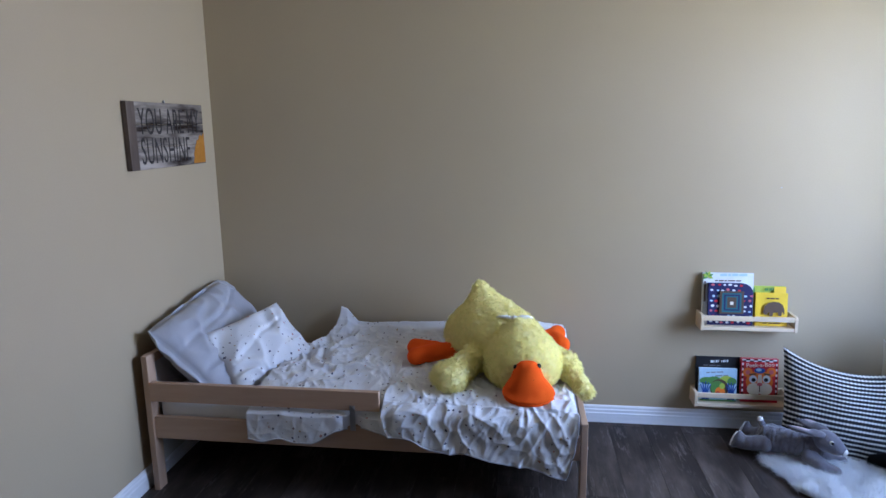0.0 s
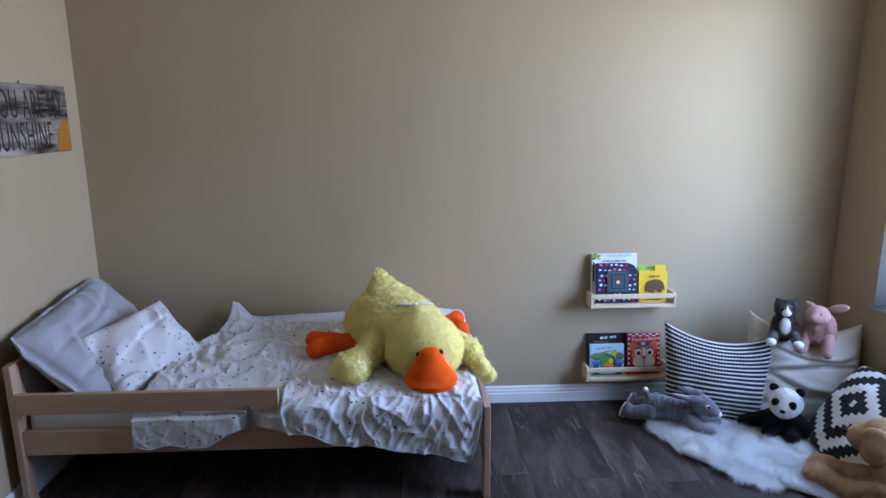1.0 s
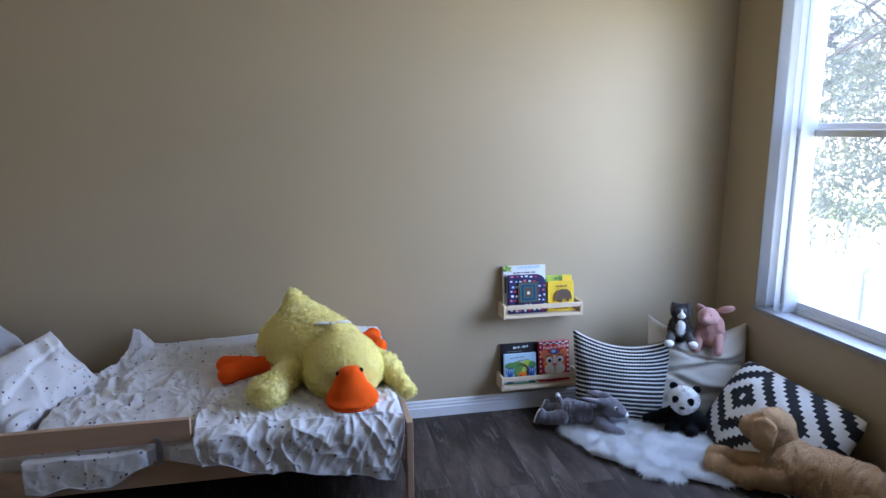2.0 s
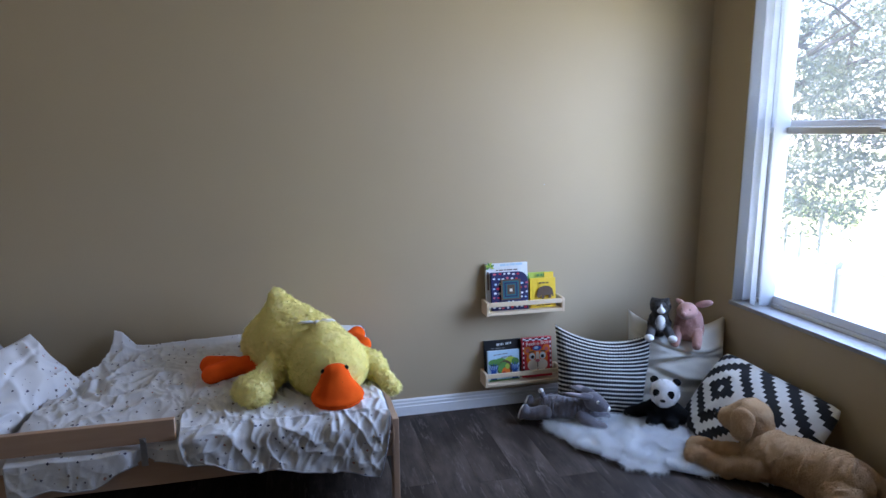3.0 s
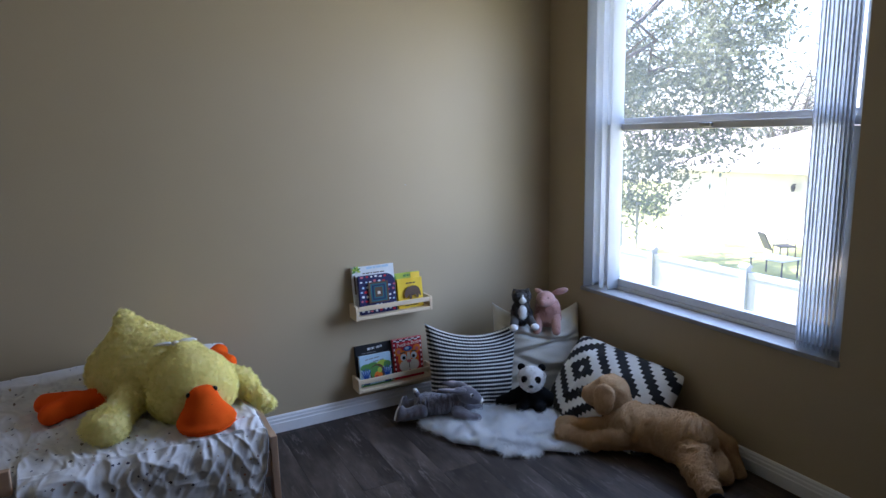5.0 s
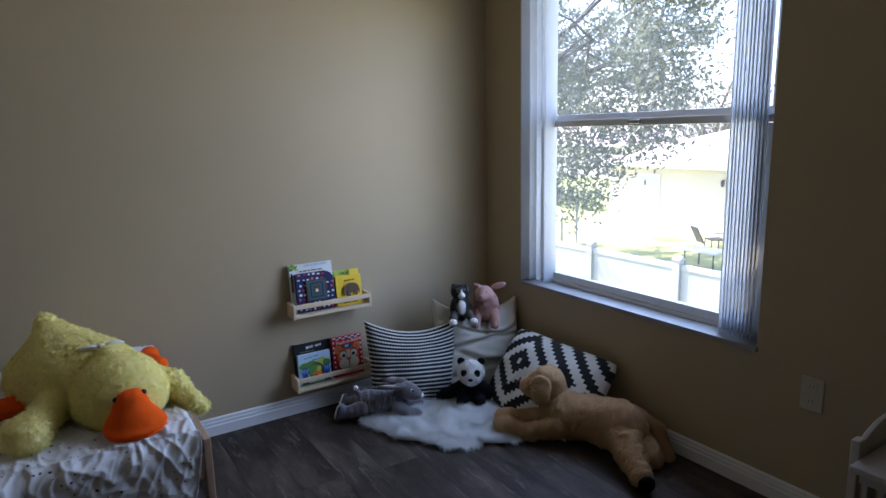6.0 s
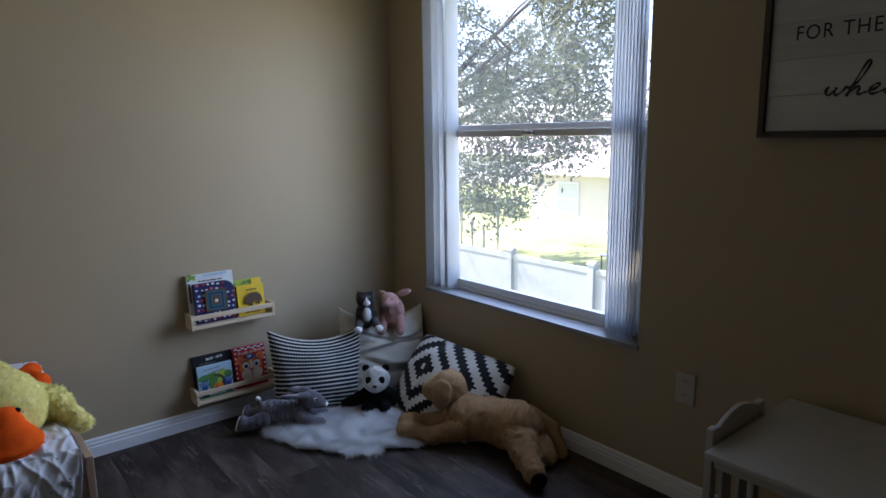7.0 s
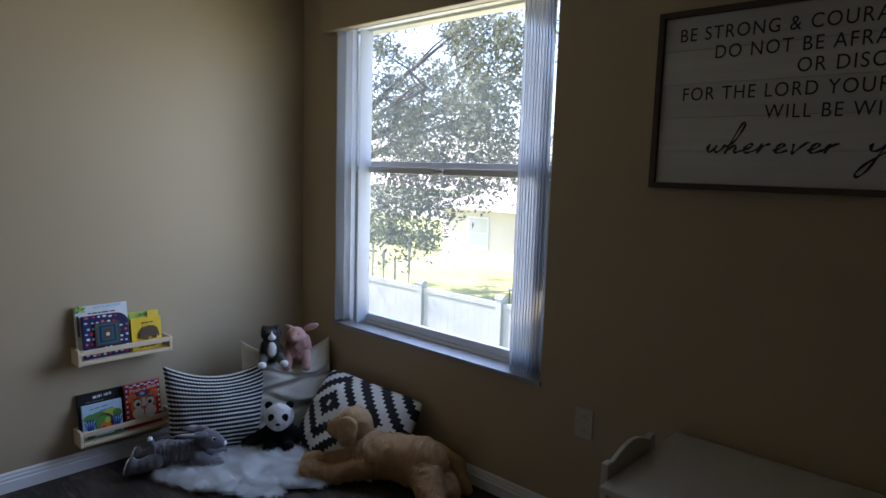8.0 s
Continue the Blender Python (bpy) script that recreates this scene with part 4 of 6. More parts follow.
# nostril creases: small capsules whose dark colour stands in for the indents' shade
for nx in (1.466, 1.512):
    dsoft("nostril", [limb((nx, -0.7335, 0.502), (nx + (0.004 if nx > 1.49 else -0.004), -0.7385, 0.486), 0.0028, 0.0022)], ORANGE_CREASE, "nostril crease with its shade painted in dark orange", blend=0.004, cell=0.0018)

# ---- book ledges on the wall ----


def ledge(x0, x1, z0):
    shelf = thing("book_ledge", "raw aspen wall ledge with a front bar holding board books", "wall shelf", (x0, 0, z0), "book ledges on the wall")
    w, d, hgt = x1 - x0, -0.095, 0.069
    for a in (0, w - 0.013):
        out = [(-0.001, 0), (d, 0), (d, hgt - 0.012), (d + 0.004, hgt - 0.003), (d + 0.012, hgt), (-0.001, hgt)]
        side = prism([(p, q) for p, q in out], 0.013, bevel=0.002)
        side.transform(Matrix(((0, 1, 0, a), (1, 0, 0, 0), (0, 0, 1, 0), (0, 0, 0, 1))))
        bmesh.ops.recalc_face_normals(side, faces=side.faces[:])
        part("side", side, ASPEN, shelf)
    part("bottom", box(0.0132, w - 0.0132, d + 0.001, -0.001, 0.003, 0.018, 0.0015), ASPEN, shelf)
    part("front_bar", box(0.0132, w - 0.0132, d + 0.002, d + 0.014, 0.045, 0.067, 0.003), ASPEN, shelf)
    part("back_bar", box(0.0132, w - 0.0132, -0.013, -0.001, 0.042, 0.068, 0.002), ASPEN, shelf)
    return shelf


ledge(2.250, 2.652, 0.497)
ledge(2.246, 2.652, 0.135)


def book(label, x0, y, z, w, h, thick, cover, tilt, deco, arch=0.0, title=None):
    """A closed board book that leans back on a ledge; deco: flat prints on its cover, (material, outline) in cover metres; arch rounds its top corner."""
    b = thing("board_book", label, "book", pose(x0, y, z, -tilt, 0, 0), "books on the ledges")
    board = [(0, 0), (w, 0), (w, h - arch)] + [(w - arch + arch * math.cos(math.pi / 2 * k / 8), h - arch + arch * math.sin(math.pi / 2 * k / 8)) for k in range(1, 9)] + [(0, h)]
    board = board if arch else rect(0, w, 0, h)
    cv = part("cover", prism(board, 0.002, pose(0, -0.002, 0), 0.0006), PRINT[cover], b)
    part("cover", prism(board, 0.002, pose(0, thick, 0), 0.0006), PRINT[cover], b)
    part("spine", box(0, 0.002, 0.0002, thick - 0.0002, 0.0005, h - 0.0005), PRINT[cover], b)
    part("pages", box(0.0022, w - 0.003 - 0.35 * arch, 0.0003, thick - 0.0003, 0.002, h - 0.002 - 0.35 * arch), PAPER, b)
    for k, (col, outline) in enumerate(deco):
        part("print", prism(outline, 0.0004, pose(0, -0.0028 - 0.00035 * max(0, k - len(deco) + 24), 0)), PRINT[col], cv)
    if title:
        text, size, at_x, at_z, turn, ink = title
        words("letter", text, size, pose(at_x, -0.0022 - 0.0095, at_z, 90, 0, 0) @ pose(0, 0, 0, 0, 0, turn), PRINT[ink], cv)
    return b


def rect(x0, x1, z0, z1):
    return [(x0, z0), (x1, z0), (x1, z1), (x0, z1)]


def disc(cx, cz, rx, rz=None, n=14, a0=0.0, a1=2 * math.pi):
    rz = rz or rx
    return [(cx + rx * math.cos(a0 + (a1 - a0) * k / n), cz + rz * math.sin(a0 + (a1 - a0) * k / n)) for k in range(n if a1 - a0 > 6 else n + 1)]


rnd = random.Random(4)
def bars(colour, x0, z0, widths, high, gap=0.004, lift=0.0):
    """A line of lettering too small to read, as plain bars."""
    out, x = [], x0
    for k, wd in enumerate(widths):
        out.append((colour, [(x, z0 + lift * k), (x + wd, z0 + lift * (k + 1)), (x + wd, z0 + high + lift * (k + 1)), (x, z0 + high + lift * k)]))
        x += wd + gap
    return out


def palm(cx, cz, size):
    """A few pointed fronds about one point."""
    out = []
    for k, a in enumerate((-20, 25, 70, 115, 160, 205)):
        c_, s_ = math.cos(radians(a)), math.sin(radians(a))
        out.append(("green" if k % 2 else "lime", [(cx, cz), (cx + size * 0.5 * c_ - 0.006 * s_, cz + size * 0.5 * s_ + 0.006 * c_), (cx + size * c_, cz + size * s_), (cx + size * 0.5 * c_ + 0.006 * s_, cz + size * 0.5 * s_ - 0.006 * c_)]))
    return out


d1 = bars("sky", 0.072, 0.214, (0.030, 0.012, 0.026, 0.034), 0.010, lift=0.0004) + palm(0.020, 0.212, 0.026) + [("brown", rect(0.004, 0.012, 0.10, 0.19))] + bars("brown", 0.05, 0.192, (0.012, 0.02, 0.01, 0.03, 0.022), 0.005)
book("white picture book with a palm corner, upper ledge", 2.256 + 0.008, -0.050, 0.516, 0.215, 0.228, 0.012, "white", 8, d1)
d2 = []
for i in range(8):
    for j in range(8):
        x, z = 0.014 + i * 0.0228 + (0.006 if j % 2 else 0), 0.014 + j * 0.0235
        if not (0.044 < x < 0.146 and 0.052 < z < 0.150) and x < 0.182 and not (x > 0.15 and z > 0.15):
            tone = rnd.choice(("pink", "white", "red", "white", "sky", "red"))
            d2.append((tone, disc(x + rnd.uniform(-3, 3) / 1000, z + rnd.uniform(-3, 3) / 1000, rnd.uniform(0.006, 0.009), rnd.uniform(0.004, 0.0065), 7, a0=rnd.uniform(0, 0.2), a1=rnd.uniform(0, 0.2) + 2 * math.pi)))
d2 += [("brown", rect(0.046, 0.148, 0.052, 0.152)), ("teal", rect(0.056, 0.138, 0.058, 0.144)), ("navy", rect(0.064, 0.130, 0.066, 0.137)), ("teal", rect(0.071, 0.123, 0.072, 0.131)), ("brown", rect(0.078, 0.116, 0.079, 0.125)), ("cream", rect(0.090, 0.104, 0.092, 0.106))]
book("navy picture book with a square cut-out, on the upper ledge", 2.284, -0.068, 0.517, 0.188, 0.186, 0.012, "navy", 7, d2, arch=0.045)
book("lime and yellow board book behind another, on the upper ledge", 2.466, -0.044, 0.517, 0.150, 0.170, 0.012, "lime", 9,
     bars("green", 0.060, 0.150, (0.016, 0.012, 0.018), 0.011, 0.003, 0.001) + [("green", [(0.004, 0.13), (0.022, 0.14), (0.018, 0.166), (0.004, 0.168)]), ("yellow", rect(0.10, 0.149, 0.001, 0.169))])
beast = [(0.030, 0.062), (0.036, 0.088), (0.050, 0.103), (0.072, 0.109), (0.096, 0.106), (0.112, 0.094), (0.118, 0.076), (0.120, 0.056), (0.113, 0.054), (0.110, 0.066), (0.106, 0.046), (0.094, 0.046), (0.092, 0.062), (0.072, 0.060), (0.070, 0.044), (0.056, 0.044), (0.056, 0.064), (0.046, 0.052), (0.038, 0.050)]
book("yellow board book with a dark animal print, upper ledge", 2.483, -0.066, 0.517, 0.134, 0.146, 0.014, "yellow", 7, bars("brown", 0.044, 0.120, (0.012, 0.018, 0.014), 0.006, 0.003) + [("brown", beast)] + bars("brown", 0.03, 0.012, (0.02, 0.014, 0.03), 0.004))
book("black board book with pale scrawled title, lower ledge", 2.262, -0.040, 0.155, 0.190, 0.196, 0.012, "black", 9,
     bars("white", 0.062, 0.167, (0.014, 0.003, 0.007, 0.003), 0.011, 0.003, 0.0008) + bars("white", 0.108, 0.170, (0.003, 0.009, 0.003, 0.006), 0.010, 0.003, 0.0008) + bars("grey", 0.03, 0.154, (0.02, 0.03, 0.016), 0.003))
d3 = bars("grey", 0.030, 0.126, (0.016, 0.022, 0.028), 0.005, 0.004, 0.002) + bars("grey", 0.070, 0.112, (0.030, 0.022), 0.006, 0.004, 0.002)
d3 += [("green", disc(0.034, 0.092, 0.032, 0.017)), ("green", disc(0.066, 0.098, 0.030, 0.015)), ("lime", disc(0.118, 0.100, 0.030, 0.017)), ("green", disc(0.142, 0.092, 0.020, 0.018)),
       ("brown", disc(0.088, 0.058, 0.040, 0.044)), ("green", disc(0.080, 0.062, 0.030, 0.032)), ("orange", disc(0.092, 0.042, 0.022, 0.024)), ("red", disc(0.082, 0.034, 0.010, 0.012)), ("lime", disc(0.100, 0.070, 0.012, 0.014))]
for tx in (0.028, 0.138):
    d3.append(("blue", [(tx - 0.016, 0.006), (tx + 0.016, 0.006), (tx + 0.012, 0.052), (tx - 0.012, 0.052)]))
    for q in range(5):
        a = radians(150 - 30 * q)
        d3.append(("blue", [(tx - 0.010 + 0.005 * q - 0.003, 0.048), (tx - 0.010 + 0.005 * q + 0.003, 0.048), (tx + 0.026 * math.cos(a) + 0.002, 0.060 + 0.030 * math.sin(a)), (tx + 0.026 * math.cos(a) - 0.002, 0.060 + 0.030 * math.sin(a))]))
d3 += [("green", rect(0.004, 0.160, 0.002, 0.008))]
book("pale blue picture book with green trees, lower ledge", 2.270, -0.062, 0.155, 0.164, 0.150, 0.012, "sky", 7, d3)
edge = [("white" if (k + r) % 2 else "black", rect(0.004 + 0.0165 * k, 0.0195 + 0.0165 * k, 0.184 + 0.006 * r, 0.190 + 0.006 * r)) for k in range(9) for r in range(2)]
edge += [("white" if k % 2 else "black", rect(0.003 + dx, 0.010 + dx, 0.012 + 0.012 * k, 0.022 + 0.012 * k)) for k in range(14) for dx in (0, 0.144)]
face = [("orange", disc(0.028, 0.136, 0.021)), ("orange", disc(0.128, 0.140, 0.021)), ("orange", disc(0.078, 0.094, 0.058, 0.052)), ("pink", disc(0.028, 0.136, 0.010)), ("pink", disc(0.128, 0.140, 0.010)),
        ("blue", disc(0.078, 0.146, 0.024, 0.013)), ("sky", disc(0.074, 0.149, 0.012, 0.007)), ("brown", [(0.032, 0.122), (0.062, 0.128), (0.062, 0.134), (0.034, 0.130)]), ("brown", [(0.096, 0.128), (0.124, 0.124), (0.122, 0.132), (0.096, 0.135)]),
        ("cream", [(0.066, 0.070), (0.092, 0.070), (0.086, 0.128), (0.072, 0.128)]), ("white", disc(0.050, 0.106, 0.017, 0.018)), ("white", disc(0.107, 0.108, 0.017, 0.018)), ("black", disc(0.052, 0.103, 0.009)), ("black", disc(0.105, 0.105, 0.009)),
        ("cream", disc(0.056, 0.062, 0.032, 0.028)), ("cream", disc(0.100, 0.063, 0.032, 0.028)), ("pink", disc(0.078, 0.084, 0.012, 0.008)), ("brown", rect(0.076, 0.080, 0.050, 0.078)), ("red", rect(0.034, 0.122, 0.006, 0.022))]
book("red board book with an orange tiger face, lower ledge", 2.452, -0.060, 0.155, 0.158, 0.200, 0.014, "red", 8, edge + face, title=("Peek-a-Boo", 0.026, 0.018, 0.160, 4, "cream"))

# ---- reading corner ----
stripe = part("cushion", cushion(0.50, 0.46, 0.17, 0.09, 0.008, 0.10, 11, 60, 0.45, 0.045, 1.0, 0.14), STRIPED, smooth=True)
stripe.matrix_world = basis((2.800, -0.222, 0.200), (0.462, -0.085, -0.045), (0.0, 0.09, 0.42))
tagged(stripe, "black and white woven striped cushion leaning on the wall", "cushion", "cushions in the corner")
cream = part("cushion", cushion(0.49, 0.50, 0.22, 0.06, 0.009, 0.08, 12, 80, 0.42, 0.07, 0.4, creases=((0.42, 0.016, 0.05, -0.05), (0.10, 0.020, 0.06, 0.10), (-0.22, 0.015, 0.06, -0.12), (-0.55, 0.013, 0.07, 0.08))), LINEN, smooth=True)
cream.matrix_world = basis((3.190, -0.235, 0.232), (0.42, -0.10, -0.03), (0.03, 0.11, 0.48))
tagged(cream, "big cream linen cushion slumped in the corner", "cushion", "cushions in the corner")
diam = part("cushion", cushion(0.63, 0.44, 0.20, 0.05, 0.010, 0.10, 13, 60, 0.50, blunt=0.08), DIAMONDS, smooth=True)
diam.matrix_world = basis((3.235, -0.735, 0.160), (0.10, -0.86, -0.055), (0.62, 0.06, 0.80))
tagged(diam, "black and white stepped diamond cushion leaning on the window wall", "cushion", "cushions in the corner")


def rug_mesh():
    """A sheepskin outline, gently uneven."""
    nr, na = 26, 96
    c = np.array((2.815, -0.485))
    ax, ay = np.array((0.62, -0.78)), np.array((0.78, 0.62))
    ang = np.linspace(0, 2 * math.pi, na, endpoint=False)
    rad = 1 + 0.10 * np.cos(2 * ang) + 0.07 * np.cos(4 * ang + 0.6) + 0.05 * np.sin(5 * ang + 1) + 0.035 * np.sin(9 * ang)
    v = [(c[0], c[1], 0.03)]
    for i in range(1, nr + 1):
        r = i / nr
        for a, q in zip(ang, rad):
            p = c + r * q * (0.40 * math.cos(a) * ax + 0.275 * math.sin(a) * ay)
            v.append((p[0], p[1], 0.005 + 0.016 * (1 - r ** 4) + 0.003 * noise.noise((p[0] * 9, p[1] * 9, 0))))
    f = []
    for i in range(nr - 1):
        for k in range(na):
            a, b = 1 + i * na + k, 1 + i * na + (k + 1) % na
            f.append((a, a + na, b + na, b))
    f += [(0, 1 + k, 1 + (k + 1) % na, 0) for k in range(na)]
    return np.array(v), np.array(f)


rv, rf = rug_mesh()
rug = thing("sheepskin_rug", "shaggy white sheepskin rug on the wood floor", "rug", (0, 0, 0))
part("hide", mesh("hide", rv, [tuple(dict.fromkeys(q)) for q in rf.tolist()]), SHEEPSKIN, rug, smooth=True)
part("wool", pile(rv, rf, 160000, 0.044, 0.0007, (-0.34, -0.58, 0.05), 0.75, 0.045, 21, swirl=0.38), WHITE_TUFT, rug, "long white wool")


def toy(name, label, at, turn=0.0):
    return thing(name, label, "plush toy", pose(*at, 0, 0, turn), "plush toys in the corner")


# grey rabbit lying on its belly, nose along +x
rab = toy("plush_rabbit", "grey plush rabbit lying flat by the sheepskin edge", (2.588, -0.290, 0.012), -34)
rab.scale = (0.93, 0.93, 0.96)
soft("body", [ball((-0.02, 0, 0.072), (0.105, 0.060, 0.060)), ball((-0.09, 0, 0.070), (0.058, 0.062, 0.058)), ball((0.08, 0, 0.084), (0.050, 0.048, 0.048))], GREY_PLUSH, rab, blend=0.03, cell=0.005, crease=0.010, crease_size=0.036, along=(1, 0, 0))
soft("head", [ball((0.135, -0.004, 0.128), (0.056, 0.047, 0.045), (0, 14, 0)), ball((0.180, -0.006, 0.108), (0.028, 0.028, 0.023))], GREY_PLUSH, rab, blend=0.03, cell=0.005, crease=0.003, crease_size=0.03)
soft("muzzle", [ball((0.205, -0.006, 0.102), (0.012, 0.018, 0.014))], WHITE_PLUSH, rab, "white muzzle", blend=0.02, cell=0.004)
for s in (-1, 1):
    ear = soft("ear", [ball((0.055, 0.046 * s, 0.164), (0.072, 0.027, 0.011), (14 * s, 8, -14 * s)), limb((0.118, 0.030 * s, 0.160), (0.09, 0.036 * s, 0.164), 0.013, 0.014)], GREY_PLUSH, rab, blend=0.02, cell=0.004)[0]
    soft("ear_lining", [ball((0.055, 0.050 * s, 0.1685), (0.056, 0.017, 0.0095), (14 * s, 8, -14 * s))], PINK_GREY, ear, "pale pinkish lining", blend=0.01, cell=0.0035)
    eye = soft("eye", [ball((0.158, 0.036 * s - 0.004, 0.140), 0.0095)], WHITE_PLUSH, rab, blend=0.01, cell=0.0025)[0]
    soft("pupil", [ball((0.162, 0.041 * s - 0.004, 0.141), 0.0068)], BLACK_GLOSS, eye, blend=0.01, cell=0.002)
    soft("front_leg", [limb((0.080, 0.040 * s, 0.060), (0.135, 0.058 * s, 0.034), 0.032, 0.027), limb((0.135, 0.058 * s, 0.034), (0.190, 0.062 * s, 0.027), 0.026, 0.025)], GREY_PLUSH, rab, blend=0.02, cell=0.005, crease=0.006, crease_size=0.03)
    hind = soft("hind_leg", [limb((-0.10, 0.048 * s, 0.058), (-0.185, 0.062 * s, 0.036), 0.040, 0.030), ball((-0.210, 0.064 * s, 0.046), (0.020, 0.033, 0.045), (0, 18, 0))], GREY_PLUSH, rab, blend=0.02, cell=0.005, crease=0.006, crease_size=0.035)[0]
    soft("sole", [ball((-0.224, 0.064 * s, 0.047), (0.008, 0.028, 0.039), (0, 18, 0))], WHITE_PLUSH, hind, "pale sole", blend=0.01, cell=0.003)
soft("tail", [limb((-0.118, 0, 0.112), (-0.130, 0, 0.132), 0.015, 0.014)], GREY_PLUSH, rab, blend=0.01, cell=0.004)
soft("tail_tip", [ball((-0.134, 0, 0.143), (0.013, 0.014, 0.013))], WHITE_PLUSH, rab, "white tail tip", blend=0.01, cell=0.004)

# panda sitting on the rug
pan = toy("plush_panda", "black and white plush panda sitting on the sheepskin", (3.018, -0.426, 0.022), -38)
soft("body", [ball((0, 0, 0.062), (0.074, 0.062, 0.066)), limb((0.05, -0.02, 0.078), (0.140, -0.030, 0.030), 0.034, 0.030), limb((-0.05, -0.02, 0.078), (-0.150, -0.030, 0.030), 0.034, 0.030),
              limb((0.03, -0.03, 0.03), (0.045, -0.085, 0.028), 0.03, 0.029), limb((-0.03, -0.03, 0.03), (-0.045, -0.085, 0.028), 0.03, 0.029)], BLACK_PLUSH, pan, blend=0.025, cell=0.007, crease=0.004, crease_size=0.03)
_, v, f = soft("head", [ball((0, -0.035, 0.163), (0.066, 0.055, 0.060)), ball((0, -0.080, 0.142), (0.034, 0.028, 0.026))], WHITE_PLUSH, pan, "white head", blend=0.03, cell=0.006)
part("head_fur", pile(v, f, 7000, 0.006, 0.0008, (0, 0, -0.2), 0.4, 0.02, 31), WHITE_PLUSH, pan)
for s in (-1, 1):
    soft("ear", [ball((0.049 * s, -0.02, 0.213), (0.020, 0.012, 0.019))], BLACK_PLUSH, pan, blend=0.01, cell=0.004)
    patch = soft("eye_patch", [ball((0.029 * s, -0.084, 0.171), (0.017, 0.010, 0.023), (0, 25 * s, 0))], BLACK_PLUSH, pan, blend=0.01, cell=0.003)[0]
    soft("eye", [ball((0.025 * s, -0.0935, 0.175), 0.0045)], BLACK_GLOSS, patch, blend=0.01, cell=0.0018)
soft("nose", [ball((0, -0.107, 0.149), (0.013, 0.006, 0.008))], BLACK_GLOSS, pan, blend=0.01, cell=0.0025)

# cat and pig on top of the cream cushion
cat = toy("plush_cat", "grey and white plush cat sitting on the cream cushion", (3.080, -0.250, 0.395), -25)
_, v, f = soft("body", [ball((0, 0, 0.05), (0.047, 0.042, 0.056)), ball((0, -0.004, 0.085), (0.040, 0.036, 0.038))], DARK_PLUSH, cat, blend=0.02, cell=0.006, crease=0.003)
part("body_fur", pile(v, f, 9000, 0.012, 0.0009, (0, 0, -0.3), 0.5, 0.02, 33), DARK_PLUSH, cat)
soft("bib", [ball((0, -0.034, 0.064), (0.026, 0.018, 0.042))], WHITE_PLUSH, cat, "white bib", blend=0.02, cell=0.005)
_, v, f = soft("head", [ball((0, -0.008, 0.140), (0.047, 0.040, 0.037)), limb((0.026, 0, 0.158), (0.038, 0.002, 0.180), 0.016, 0.004), limb((-0.026, 0, 0.158), (-0.038, 0.002, 0.180), 0.016, 0.004)], DARK_PLUSH, cat, blend=0.015, cell=0.005)
part("head_fur", pile(v, f, 7000, 0.005, 0.0007, (0, 0, -0.2), 0.5, 0.02, 34, lambda p: (p[:, 1] > -0.034) | (np.abs(p[:, 0]) > 0.022)), DARK_PLUSH, cat)
soft("muzzle", [ball((0, -0.040, 0.128), (0.020, 0.014, 0.015)), limb((0, -0.043, 0.138), (0, -0.040, 0.160), 0.009, 0.004)], WHITE_PLUSH, cat, "white muzzle", blend=0.015, cell=0.004)
for s in (-1, 1):
    soft("leg", [limb((0.036 * s, -0.02, 0.028), (0.050 * s, -0.070, 0.008), 0.022, 0.020)], DARK_PLUSH, cat, blend=0.02, cell=0.005)
    soft("paw", [ball((0.053 * s, -0.086, 0.004), (0.022, 0.019, 0.018))], WHITE_PLUSH, cat, "white paw", blend=0.02, cell=0.004)
    soft("eye", [ball((0.018 * s, -0.043, 0.148), 0.0045)], BLACK_GLOSS, cat, blend=0.01, cell=0.0018)
pig = toy("plush_pig", "dusty pink plush pig draped over the cream cushion", (3.225, -0.280, 0.372), -42)
pig.scale = (0.99, 0.99, 0.99)
_, v, f = soft("body", [ball((0, 0, 0.080), (0.068, 0.058, 0.080)), ball((0, -0.012, 0.035), (0.066, 0.05, 0.04))], PINK_PLUSH, pig, blend=0.03, cell=0.006, crease=0.007, crease_size=0.03)
part("body_fur", pile(v, f, 9000, 0.005, 0.0007, (0, 0, -0.3), 0.5, 0.02, 35), PINK_PLUSH, pig)
soft("head", [ball((-0.010, -0.020, 0.140), (0.050, 0.046, 0.045)), ball((-0.018, -0.062, 0.138), (0.020, 0.020, 0.019))], PINK_PLUSH, pig, blend=0.02, cell=0.006)
soft("snout", [ball((-0.020, -0.080, 0.139), (0.015, 0.007, 0.014))], PINK_PLUSH, pig, "blunt pink snout", blend=0.01, cell=0.004)
soft("ear", [ball((0.062, -0.004, 0.182), (0.044, 0.010, 0.018), (0, -18, 0))], PINK_PLUSH, pig, blend=0.02, cell=0.005)
soft("ear", [limb((-0.040, 0.0, 0.172), (-0.062, 0.02, 0.180), 0.016, 0.010)], PINK_PLUSH, pig, blend=0.02, cell=0.005)
for s in (-1, 1):
    soft("leg", [limb((0.042 * s, -0.035, 0.045), (0.050 * s, -0.072, -0.012), 0.027, 0.023)], PINK_PLUSH, pig, blend=0.02, cell=0.006, crease=0.003)
    soft("eye", [ball((0.018 * s - 0.012, -0.060, 0.158), 0.004)], BLACK_GLOSS, pig, blend=0.01, cell=0.0018)

# big tan dog lying on its belly, head towards the corner
dog = thing("plush_dog", "large tan plush dog lying on its belly beside the rug", "plush toy", (3.17, -1.0, 0.0), "plush toys in the corner")
OFF = np.array((3.17, -1.0, 0.0))


